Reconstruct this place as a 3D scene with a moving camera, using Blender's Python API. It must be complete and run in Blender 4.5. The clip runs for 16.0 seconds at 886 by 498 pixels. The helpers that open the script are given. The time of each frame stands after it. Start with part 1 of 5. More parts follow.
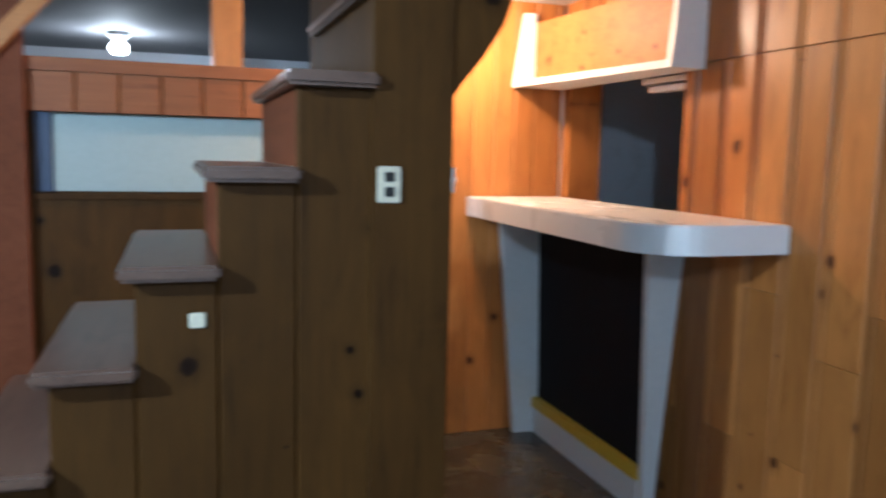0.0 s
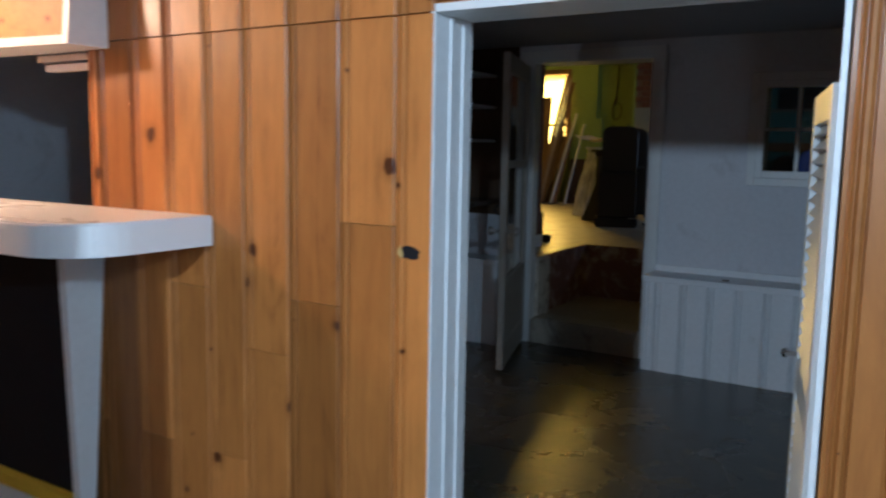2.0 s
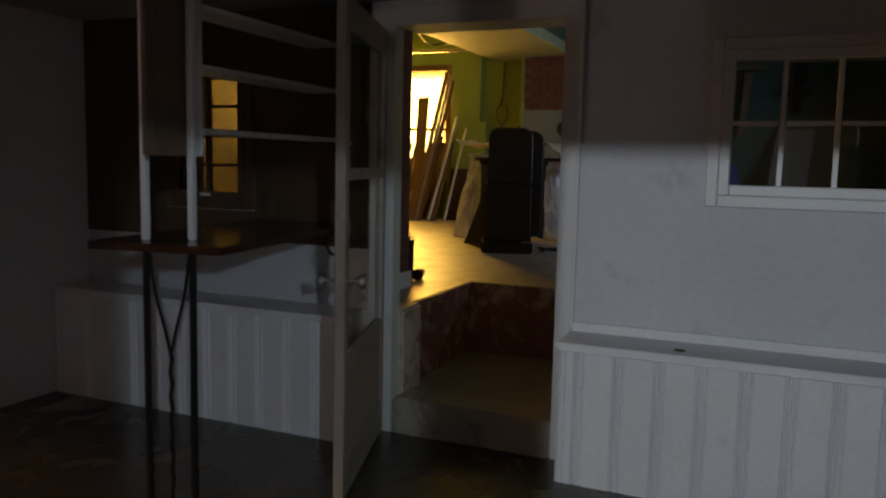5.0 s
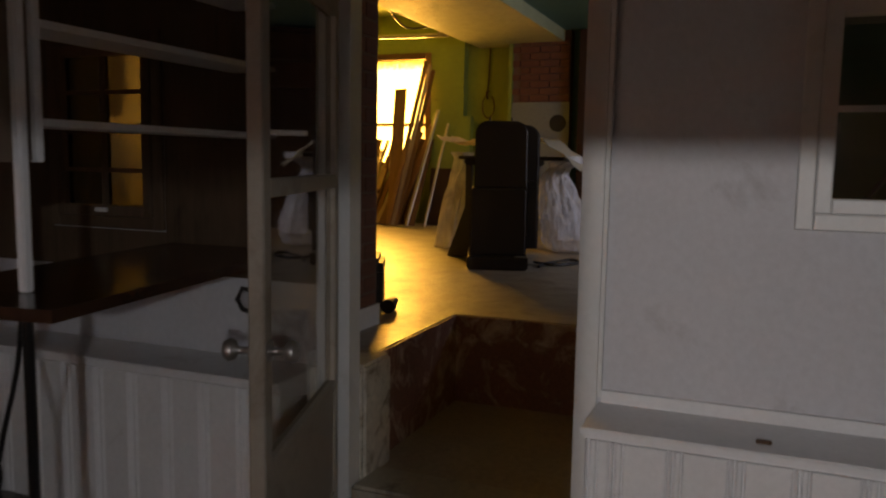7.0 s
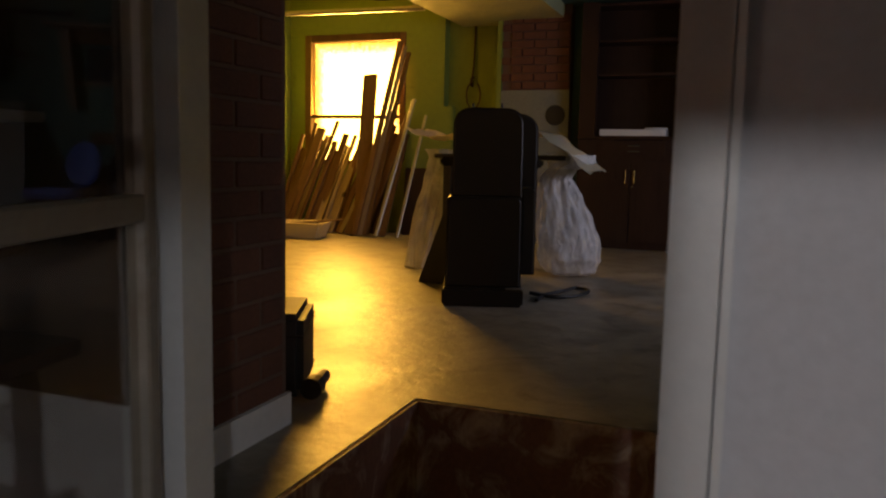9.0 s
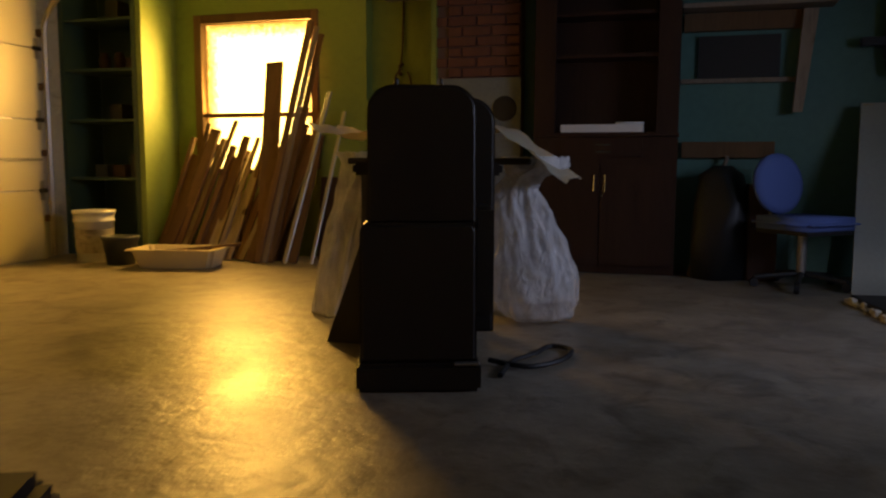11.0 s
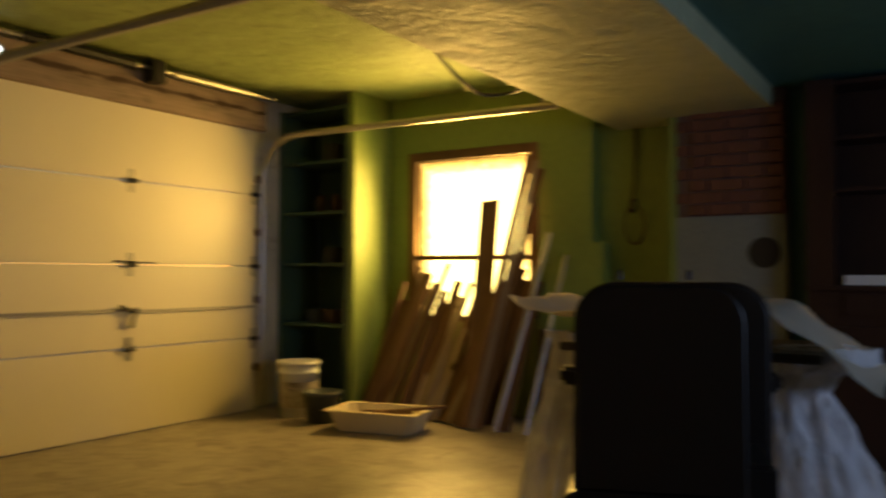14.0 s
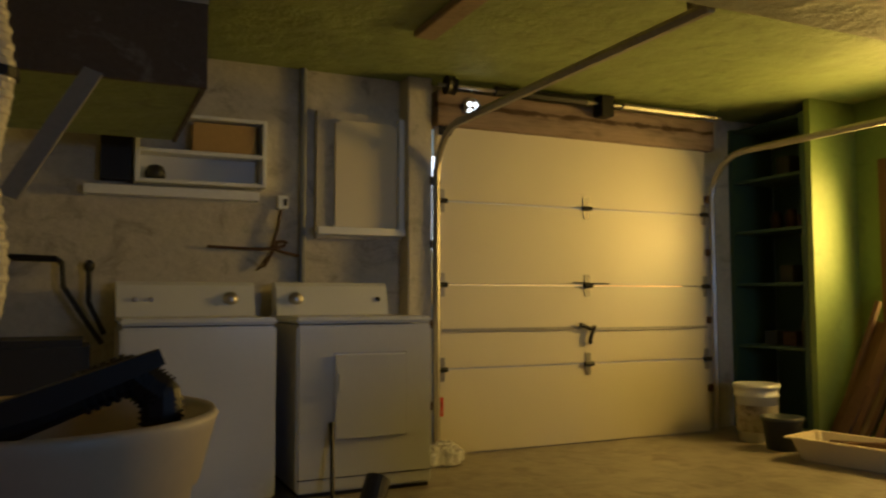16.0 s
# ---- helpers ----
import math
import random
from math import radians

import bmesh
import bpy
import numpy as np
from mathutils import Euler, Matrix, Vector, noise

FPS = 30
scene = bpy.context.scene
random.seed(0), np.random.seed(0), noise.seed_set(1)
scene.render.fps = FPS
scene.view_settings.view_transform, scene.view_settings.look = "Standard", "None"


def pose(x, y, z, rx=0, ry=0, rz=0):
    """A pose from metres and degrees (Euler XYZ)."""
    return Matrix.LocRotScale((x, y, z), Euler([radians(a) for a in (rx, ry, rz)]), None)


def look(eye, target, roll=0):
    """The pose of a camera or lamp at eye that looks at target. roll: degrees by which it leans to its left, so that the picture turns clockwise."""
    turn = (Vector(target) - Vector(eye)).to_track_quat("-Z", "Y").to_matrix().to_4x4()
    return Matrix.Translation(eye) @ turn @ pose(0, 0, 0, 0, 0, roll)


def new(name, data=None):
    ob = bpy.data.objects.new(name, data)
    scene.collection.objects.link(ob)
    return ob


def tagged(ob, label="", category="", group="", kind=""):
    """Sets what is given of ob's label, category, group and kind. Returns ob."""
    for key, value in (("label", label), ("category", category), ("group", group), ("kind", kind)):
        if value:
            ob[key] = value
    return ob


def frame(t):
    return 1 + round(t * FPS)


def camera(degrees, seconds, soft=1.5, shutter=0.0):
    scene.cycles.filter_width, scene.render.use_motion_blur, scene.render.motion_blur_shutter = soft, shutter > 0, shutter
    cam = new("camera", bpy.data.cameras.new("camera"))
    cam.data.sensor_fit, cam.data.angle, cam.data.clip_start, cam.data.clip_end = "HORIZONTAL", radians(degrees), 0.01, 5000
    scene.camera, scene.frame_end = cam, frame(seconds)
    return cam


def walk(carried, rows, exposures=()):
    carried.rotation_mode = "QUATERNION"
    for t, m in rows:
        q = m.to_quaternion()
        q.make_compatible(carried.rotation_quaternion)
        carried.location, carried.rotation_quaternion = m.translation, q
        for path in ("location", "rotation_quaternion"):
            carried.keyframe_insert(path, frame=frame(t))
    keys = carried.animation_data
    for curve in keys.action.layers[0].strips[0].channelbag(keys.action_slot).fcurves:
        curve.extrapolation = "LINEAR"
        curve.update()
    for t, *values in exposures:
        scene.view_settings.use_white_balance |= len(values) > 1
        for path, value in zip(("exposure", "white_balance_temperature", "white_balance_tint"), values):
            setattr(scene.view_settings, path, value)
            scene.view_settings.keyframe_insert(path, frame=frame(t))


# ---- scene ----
cam = camera(58.6, 16.0, soft=2.2, shutter=0.5)
PATH = [
    (0, (0.892, 0.102, 1.373), (1.534, 1.981, 1.135), 1.3),
    (0.5, (0.88, 0.126, 1.385), (1.906, 1.823, 1.131), 0.8),
    (1, (0.865, 0.132, 1.389), (2.161, 1.634, 1.13), 0.7),
    (1.5, (0.911, 0.169, 1.392), (2.446, 1.426, 1.137), 0.8),
    (2, (1.026, 0.219, 1.386), (2.72, 1.254, 1.139), 1.0),
    (2.5, (1.261, 0.281, 1.398), (3.021, 1.2, 1.163), 1.0),
    (3, (1.498, 0.4, 1.391), (3.289, 1.26, 1.166), 0.9),
    (3.5, (1.751, 0.549, 1.39), (3.56, 1.375, 1.172), 1.0),
    (4, (2.043, 0.654, 1.373), (3.863, 1.456, 1.156), 1.1),
    (4.2, (2.178, 0.716, 1.368), (4.006, 1.499, 1.157), 1.4),
    (6.5, (3.328, 1.064, 1.355), (5.161, 1.832, 1.135), 1.1),
    (7, (3.572, 1.228, 1.385), (5.418, 1.964, 1.163), 1.0),
    (7.5, (3.897, 1.339, 1.387), (5.753, 2.049, 1.164), 1.0),
    (8, (4.231, 1.478, 1.386), (6.095, 2.169, 1.162), 1.8),
    (8.2, (4.339, 1.484, 1.407), (6.194, 2.194, 1.176), 1.3),
    (10.3, (5.798, 2.003, 1.392), (7.676, 2.656, 1.174), 0.3),
    (10.5, (5.927, 2.027, 1.409), (7.814, 2.651, 1.189), 0.3),
    (11, (6.207, 2.059, 1.402), (8.116, 2.616, 1.188), 0.2),
    (11.5, (6.442, 2.106, 1.56), (8.377, 2.565, 1.347), 0.3),
    (12, (6.627, 2.146, 1.642), (8.587, 2.485, 1.428), 0.4),
    (12.5, (6.779, 2.166, 1.692), (8.753, 2.426, 1.503), 0.3),
    (13, (6.88, 2.24, 1.673), (8.858, 2.519, 1.579), 0.3),
    (13.5, (6.946, 2.324, 1.663), (8.859, 2.908, 1.675), 0.3),
    (14, (7.013, 2.318, 1.671), (8.688, 3.409, 1.734), 0.2),
    (14.5, (7.005, 2.272, 1.672), (8.396, 3.707, 1.755), 0.1),
    (15, (6.973, 2.249, 1.664), (8.122, 3.884, 1.751), 0.5),
    (15.5, (7.011, 2.189, 1.628), (7.977, 3.936, 1.744), -0.1),
    (16, (6.97, 2.164, 1.626), (7.795, 3.982, 1.755), -0.1),
]
walk(cam, [(t, look(eye, target, roll)) for t, eye, target, roll in PATH],
     [(0.0, 0.30, 5500, 6), (2.5, 0.50, 5600, 8), (4.0, 0.68, 5850, 9), (6.5, 0.85, 8500, 25), (8.0, 0.85, 8500, 26), (10.5, 0.44, 7000, 24), (13.0, 0.58, 6500, 21), (15.0, 0.05, 5400, 8), (16.0, 0.05, 5400, 8)])

# ---------- world, lights ----------
XP, XW, ZG, XG, YD = 2.73, 5.94, 0.657, 12.0, 6.71
ROOM_Z, CEIL_L, CEIL_R = 2.12, 3.03, 2.76
world = bpy.data.worlds.new("world")
scene.world = world
world.use_nodes = True
wn = world.node_tree
sky = wn.nodes.new("ShaderNodeTexSky")
sky.sky_type, sky.sun_disc, sky.sun_elevation, sky.sun_rotation = "NISHITA", False, radians(6), radians(60)
wn.nodes["Background"].inputs[1].default_value = 0.06
wn.links.new(sky.outputs[0], wn.nodes["Background"].inputs[0])


def area(name, eye, target, sx, sy, watts, colour, spread=180):
    d = bpy.data.lights.new(name, "AREA")
    d.shape, d.size, d.size_y, d.energy, d.color, d.spread = "RECTANGLE", sx, sy, watts, colour, radians(spread)
    o = new(name, d)
    o.matrix_world = look(eye, target)
    return o


def bulb(name, p, watts, colour, radius=0.04):
    d = bpy.data.lights.new(name, "POINT")
    d.energy, d.color, d.shadow_soft_size = watts, colour, radius
    o = new(name, d)
    o.location = p
    return o


area("window_daylight", (XG + 0.06, 5.32, 2.16), (XG - 2.0, 5.12, 1.86), 0.94, 0.72, 68, (1.0, 0.55, 0.09), 150)
# Cool fill added from an assumed window out of view, aimed at the bag.
area("unseen_side_fill", (9.2, -0.38, 2.0), (9.9, 2.68, 1.5), 1.1, 0.6, 9.5, (0.58, 0.72, 1.0), 118)
bulb("ceiling_lamp_light", (-0.8, 0.75, 2.06), 205, (0.72, 0.87, 1.0), 0.06)
bulb("second_lamp_light", (0.55, -0.95, 2.02), 82, (0.66, 0.84, 1.0), 0.06)
bulb("hutch_lamp_light", (2.02, 3.32, 1.99), 46, (1.0, 0.64, 0.40), 0.05)
bulb("far_lamp_light", (0.563, 5.8, 1.93), 11, (0.95, 0.97, 1.0), 0.04)


# ---------- materials ----------
def nodes_of(name):
    m = bpy.data.materials.new(name)
    m.use_nodes = True
    t = m.node_tree
    return m, t, t.nodes["Principled BSDF"]


def math_node(t, op, a, b=None):
    n = t.nodes.new("ShaderNodeMath")
    n.operation = op
    for i, v in enumerate((a, b)):
        if v is None:
            continue
        if isinstance(v, (int, float)):
            n.inputs[i].default_value = v
        else:
            t.links.new(v, n.inputs[i])
    return n.outputs[0]


def coords(t, scale=(1, 1, 1)):
    g = t.nodes.new("ShaderNodeTexCoord")
    m = t.nodes.new("ShaderNodeMapping")
    m.inputs["Scale"].default_value = scale
    t.links.new(g.outputs["Object"], m.inputs[0])
    return m.outputs[0]


def noise_tex(t, vec, scale, detail=5, rough=0.55, distortion=0.0):
    n = t.nodes.new("ShaderNodeTexNoise")
    n.inputs["Scale"].default_value, n.inputs["Detail"].default_value = scale, detail
    n.inputs["Roughness"].default_value, n.inputs["Distortion"].default_value = rough, distortion
    t.links.new(vec, n.inputs["Vector"])
    return n.outputs[0]


def ramp(t, fac, stops):
    r = t.nodes.new("ShaderNodeValToRGB")
    e = r.color_ramp.elements
    while len(e) < len(stops):
        e.new(0.5)
    for el, (p, c) in zip(e, stops):
        el.position, el.color = p, (*c, 1) if len(c) == 3 else c
    t.links.new(fac, r.inputs[0])
    return r.outputs[0]


def mix(t, fac, a, b, kind="MIX"):
    n = t.nodes.new("ShaderNodeMix")
    n.data_type, n.blend_type = "RGBA", kind
    for i, v in ((0, fac), (6, a), (7, b)):
        if isinstance(v, (int, float)):
            n.inputs[i].default_value = v
        elif isinstance(v, tuple):
            n.inputs[i].default_value = (*v, 1)
        else:
            t.links.new(v, n.inputs[i])
    return n.outputs[2]


def bump(t, b, height, strength, distance=0.004):
    n = t.nodes.new("ShaderNodeBump")
    n.inputs["Strength"].default_value, n.inputs["Distance"].default_value = strength, distance
    t.links.new(height, n.inputs["Height"])
    t.links.new(n.outputs[0], b.inputs["Normal"])


def dim(c, f):
    return tuple(min(1.0, v * f) for v in c)


def surface(name, colour, rough=0.6, metal=0.0, vary=0.18, big=1.3, fine=45, bumps=0.15, stain=None, stain_at=0.62, spec=0.5, rough_vary=0.12, dist=0.004):
    """Painted or mineral surface with broad and fine variation, optional stains, and relief."""
    m, t, b = nodes_of(name)
    v = coords(t)
    n1, n2 = noise_tex(t, v, big, 6, 0.6, 0.4), noise_tex(t, v, fine, 5, 0.65)
    c = ramp(t, n1, [(0.3, dim(colour, 1 - vary)), (0.7, dim(colour, 1 + vary * 0.6))])
    c = mix(t, 0.45, c, ramp(t, n2, [(0.3, dim(colour, 1 - vary)), (0.72, dim(colour, 1 + vary))]))
    if stain:
        n3 = noise_tex(t, v, big * 2.3, 8, 0.68, 0.9)
        f = ramp(t, n3, [(stain_at - 0.07, (0, 0, 0)), (stain_at + 0.09, (0.9, 0.9, 0.9))])
        c = mix(t, f, c, stain)
    t.links.new(c, b.inputs["Base Color"])
    r = t.nodes.new("ShaderNodeMapRange")
    r.inputs[3].default_value, r.inputs[4].default_value = max(0.02, rough - rough_vary), min(1, rough + rough_vary)
    t.links.new(n1, r.inputs[0])
    t.links.new(r.outputs[0], b.inputs["Roughness"])
    b.inputs["Metallic"].default_value = metal
    b.inputs["Specular IOR Level"].default_value = spec
    bump(t, b, n2, bumps, dist)
    return m


def timber(name, light, dark, rough=0.35, along="Z", knots=True, spread=0.5, grain=1.0, coat=0.0, face="X", spec=0.3):
    """Sawn wood: grain along one axis, knots, and a tone of its own for each piece."""
    m, t, b = nodes_of(name)
    g = t.nodes.new("ShaderNodeTexCoord")
    info = t.nodes.new("ShaderNodeObjectInfo")
    add = t.nodes.new("ShaderNodeVectorMath")
    add.operation = "ADD"
    shift = t.nodes.new("ShaderNodeVectorMath")
    shift.operation = "SCALE"
    shift.inputs[0].default_value = (13.0, 29.0, 7.0)
    t.links.new(info.outputs["Random"], shift.inputs["Scale"])
    t.links.new(g.outputs["Object"], add.inputs[0])
    t.links.new(shift.outputs[0], add.inputs[1])

    def mapped(across, length):
        mp = t.nodes.new("ShaderNodeMapping")
        s = {"X": (length, across, across), "Y": (across, length, across), "Z": (across, across, length)}[along]
        mp.inputs["Scale"].default_value = s
        t.links.new(add.outputs[0], mp.inputs[0])
        return mp.outputs[0]

    warp = noise_tex(t, mapped(3.5, 1.6), 1.0, 3, 0.5)
    lines = noise_tex(t, mapped(42 * grain, 1.6), 1.0, 6, 0.6, 1.2)
    fine = noise_tex(t, mapped(170, 6), 1.0, 3, 0.6)
    mottle = noise_tex(t, mapped(11, 3.2), 1.0, 5, 0.62, 1.6)
    f = math_node(t, "ADD", math_node(t, "MULTIPLY", lines, 0.38), math_node(t, "ADD", math_node(t, "MULTIPLY", warp, 0.30), math_node(t, "MULTIPLY", mottle, 0.42)))
    c = ramp(t, f, [(0.36, dark), (0.50, tuple(d + 0.62 * (l - d) for d, l in zip(dark, light))), (0.68, light)])
    tone = math_node(t, "ADD", math_node(t, "MULTIPLY", info.outputs["Random"], spread), 1 - spread * 0.55)
    grey = t.nodes.new("ShaderNodeCombineColor")
    for i, k in enumerate((1.0, 0.96, 0.9)):
        t.links.new(math_node(t, "POWER", tone, 1 / k), grey.inputs[i])
    c = mix(t, 1.0, c, grey.outputs[0], "MULTIPLY")
    if knots:
        vo = t.nodes.new("ShaderNodeTexVoronoi")
        vo.inputs["Scale"].default_value = 1.0
        kp = t.nodes.new("ShaderNodeMapping")
        kp.inputs["Scale"].default_value = (4.1, 4.1, 3.9)
        t.links.new(add.outputs[0], kp.inputs[0])
        apart, pair = t.nodes.new("ShaderNodeSeparateXYZ"), t.nodes.new("ShaderNodeCombineXYZ")
        t.links.new(kp.outputs[0], apart.inputs[0])
        t.links.new(apart.outputs[1 if face == "X" else 0], pair.inputs[0])
        t.links.new(apart.outputs[2], pair.inputs[1])
        vo.voronoi_dimensions = "2D"
        t.links.new(pair.outputs[0], vo.inputs["Vector"])
        sep = t.nodes.new("ShaderNodeSeparateColor")
        t.links.new(vo.outputs["Color"], sep.inputs[0])
        w = math_node(t, "ADD", math_node(t, "DIVIDE", vo.outputs["Distance"], math_node(t, "MAXIMUM", 0.05, math_node(t, "MULTIPLY", math_node(t, "SUBTRACT", sep.outputs[0], 0.40), 1.8))), math_node(t, "MULTIPLY", math_node(t, "SUBTRACT", mottle, 0.5), 0.22))
        k = ramp(t, w, [(0.045, (1, 1, 1)), (0.075, (0.85, 0.85, 0.85)), (0.10, (0.28, 0.28, 0.28)), (0.22, (0, 0, 0))])
        c = mix(t, k, c, (dark[0] * 0.36, dark[1] * 0.28, dark[2] * 0.22))
    t.links.new(c, b.inputs["Base Color"])
    b.inputs["Roughness"].default_value = rough
    b.inputs["Specular IOR Level"].default_value = spec
    b.inputs["Coat Weight"].default_value, b.inputs["Coat Roughness"].default_value = coat, 0.22
    bump(t, b, math_node(t, "ADD", lines, math_node(t, "MULTIPLY", fine, 0.4)), 0.12, 0.002)
    return m


def plain(name, colour, rough=0.4, metal=0.0, emit=0.0, alpha=1.0):
    m, t, b = nodes_of(name)
    n = noise_tex(t, coords(t), 60, 3)
    c = ramp(t, n, [(0.3, dim(colour, 0.88)), (0.7, dim(colour, 1.08))])
    t.links.new(c, b.inputs["Base Color"])
    b.inputs["Roughness"].default_value, b.inputs["Metallic"].default_value = rough, metal
    if emit:
        t.links.new(c, b.inputs["Emission Color"])
        b.inputs["Emission Strength"].default_value = emit
    return m


def glass_mat(name, tint=(0.9, 0.92, 0.9), rough=0.03):
    m, t, b = nodes_of(name)
    b.inputs["Base Color"].default_value = (*tint, 1)
    b.inputs["Roughness"].default_value = rough
    b.inputs["Transmission Weight"].default_value = 1.0
    b.inputs["IOR"].default_value = 1.45
    return m


PINE = timber("knotty_pine", (0.475, 0.182, 0.042), (0.21, 0.069, 0.0145), 0.42, "Z", True, 0.62, coat=0.10)
PINE_E = timber("knotty_pine_end", (0.475, 0.182, 0.042), (0.21, 0.069, 0.0145), 0.42, "Z", True, 0.62, coat=0.10, face="Y")
PINE_X = timber("knotty_pine_level", (0.54, 0.218, 0.056), (0.23, 0.077, 0.017), 0.55, "X", True, 0.42, coat=0.0)
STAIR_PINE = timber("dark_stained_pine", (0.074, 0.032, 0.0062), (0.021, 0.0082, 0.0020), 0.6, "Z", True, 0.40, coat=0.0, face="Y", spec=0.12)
TREAD = timber("worn_dark_tread", (0.13, 0.075, 0.05), (0.06, 0.032, 0.022), 0.36, "Y", False, 0.25, coat=0.35)
RISER = timber("reddish_riser", (0.20, 0.062, 0.026), (0.10, 0.028, 0.011), 0.65, "Y", False, 0.2, spec=0.12)
RISER_X = timber("reddish_rail", (0.30, 0.105, 0.036), (0.16, 0.05, 0.016), 0.5, "X", False, 0.2, spec=0.2)
ROUGH_WOOD = timber("rough_planks", (0.165, 0.092, 0.040), (0.075, 0.040, 0.016), 0.7, "Z", False, 0.6)
GREY_WOOD = timber("weathered_timber", (0.32, 0.25, 0.18), (0.15, 0.11, 0.075), 0.75, "Z", True, 0.4)
GREY_WOOD_X = timber("weathered_timber_level", (0.30, 0.22, 0.16), (0.13, 0.09, 0.06), 0.75, "X", True, 0.4)
CABINET = timber("dark_walnut", (0.052, 0.025, 0.017), (0.026, 0.012, 0.008), 0.42, "Z", False, 0.2)
WHITE = surface("white_paint", (0.74, 0.75, 0.74), 0.42, vary=0.08, bumps=0.08, stain=(0.55, 0.54, 0.50), stain_at=0.70)
WHITE_BOARD = surface("white_board_paint", (0.76, 0.77, 0.78), 0.5, vary=0.10, bumps=0.12, stain=(0.48, 0.46, 0.42), stain_at=0.70)
ROOM_WALL = surface("old_white_wall", (0.62, 0.63, 0.66), 0.6, vary=0.12, big=0.9, bumps=0.18, stain=(0.42, 0.41, 0.42), stain_at=0.66)
LAMINATE = surface("white_laminate", (0.80, 0.79, 0.77), 0.28, vary=0.03, bumps=0.02)
BLACK_PANEL = surface("black_felt_panel", (0.010, 0.010, 0.012), 0.8, vary=0.25, bumps=0.1, spec=0.2)
YELLOW = surface("yellow_paint", (0.62, 0.42, 0.035), 0.5, vary=0.1)
PANEL_BROWN = timber("dark_wall_boards", (0.13, 0.085, 0.055), (0.06, 0.036, 0.022), 0.6, "Z", False, 0.3, spec=0.15)
DARK_FLOOR = surface("dark_worn_floor", (0.060, 0.050, 0.034), 0.27, vary=0.45, big=2.2, fine=60, bumps=0.30, stain=(0.13, 0.10, 0.05), stain_at=0.60)
CEIL_GREY = surface("grey_ceiling", (0.20, 0.20, 0.21), 0.8, vary=0.1)
CONCRETE = surface("worn_concrete", (0.27, 0.238, 0.19), 0.41, spec=0.45, vary=0.45, big=1.9, fine=6, bumps=0.95, stain=(0.15, 0.125, 0.095), stain_at=0.57, rough_vary=0.2, dist=0.010)
PIT_RED = surface("peeling_red_concrete", (0.26, 0.12, 0.08), 0.6, vary=0.4, big=2.5, bumps=0.5, stain=(0.62, 0.52, 0.42), stain_at=0.56)
PIT_CREAM = surface("chipped_cream_concrete", (0.66, 0.61, 0.52), 0.7, vary=0.3, big=4, bumps=0.5, stain=(0.22, 0.16, 0.10), stain_at=0.58)
CURB = surface("grey_cream_curb", (0.46, 0.41, 0.33), 0.6, vary=0.25, bumps=0.3, stain=(0.13, 0.10, 0.08), stain_at=0.62)
GREEN = surface("green_wall_paint", (0.20, 0.27, 0.055), 0.5, vary=0.14, big=1.5, fine=18, bumps=0.35, stain=(0.12, 0.16, 0.035), stain_at=0.68)
TEAL = surface("teal_wall_paint", (0.075, 0.19, 0.16), 0.55, vary=0.2, fine=18, bumps=0.35)
GREEN_CEIL = surface("green_plaster", (0.27, 0.33, 0.11), 0.65, vary=0.22, big=2.4, fine=4.5, bumps=1.0, stain=(0.17, 0.22, 0.07), stain_at=0.60, dist=0.022)
CREAM_CEIL = surface("cream_green_plaster", (0.40, 0.40, 0.22), 0.65, vary=0.18, big=2.0, fine=6, bumps=0.9, dist=0.03)
BRICK = surface("red_brick", (0.155, 0.062, 0.036), 0.8, vary=0.35, big=9, fine=70, bumps=0.5)
MORTAR = surface("grey_mortar", (0.17, 0.105, 0.075), 0.9, vary=0.2, bumps=0.5)
DOOR_CREAM = surface("cream_door_enamel", (0.66, 0.60, 0.44), 0.40, vary=0.06, bumps=0.12, fine=120, dist=0.001)
ENAMEL = surface("white_enamel", (0.66, 0.67, 0.68), 0.25, vary=0.04, bumps=0.02, stain=(0.5, 0.5, 0.48), stain_at=0.74)
WHITEWASH = surface("flaking_whitewash", (0.52, 0.49, 0.42), 0.8, vary=0.22, big=1.8, fine=26, bumps=0.7, stain=(0.27, 0.24, 0.19), stain_at=0.60, dist=0.008)
BLACK = surface("black_textured_plastic", (0.012, 0.010, 0.009), 0.42, vary=0.2, bumps=0.12, fine=220)
RUBBER = surface("black_rubber", (0.016, 0.016, 0.017), 0.55, vary=0.2)
IRON = surface("black_iron", (0.012, 0.011, 0.011), 0.45, metal=0.3, vary=0.2)
STEEL = surface("dull_steel", (0.42, 0.40, 0.38), 0.38, metal=0.9, vary=0.2)
RAIL = surface("galvanised_rail", (0.34, 0.32, 0.28), 0.42, metal=0.8, vary=0.25)
CHROME = plain("chrome", (0.75, 0.75, 0.75), 0.12, 1.0)
RUST = surface("rusty_steel", (0.10, 0.055, 0.03), 0.7, metal=0.4, vary=0.4)
BLUE = surface("blue_upholstery", (0.10, 0.16, 0.42), 0.9, vary=0.12, fine=260, bumps=0.3)
GLASS = glass_mat("window_glass")
DOOR_GLASS = glass_mat("dusty_glass", (0.68, 0.64, 0.58), 0.02)
# Dark tint put in to dim the bright garage seen through the pane.
TINTED_GLASS = glass_mat("dark_tinted_glass", (0.11, 0.10, 0.075), 0.10)
DOOR_PAINT = surface("worn_beige_door_paint", (0.34, 0.30, 0.25), 0.5, vary=0.15, stain=(0.20, 0.16, 0.12), stain_at=0.6)
IVORY = plain("ivory_plastic", (0.72, 0.66, 0.50), 0.35)
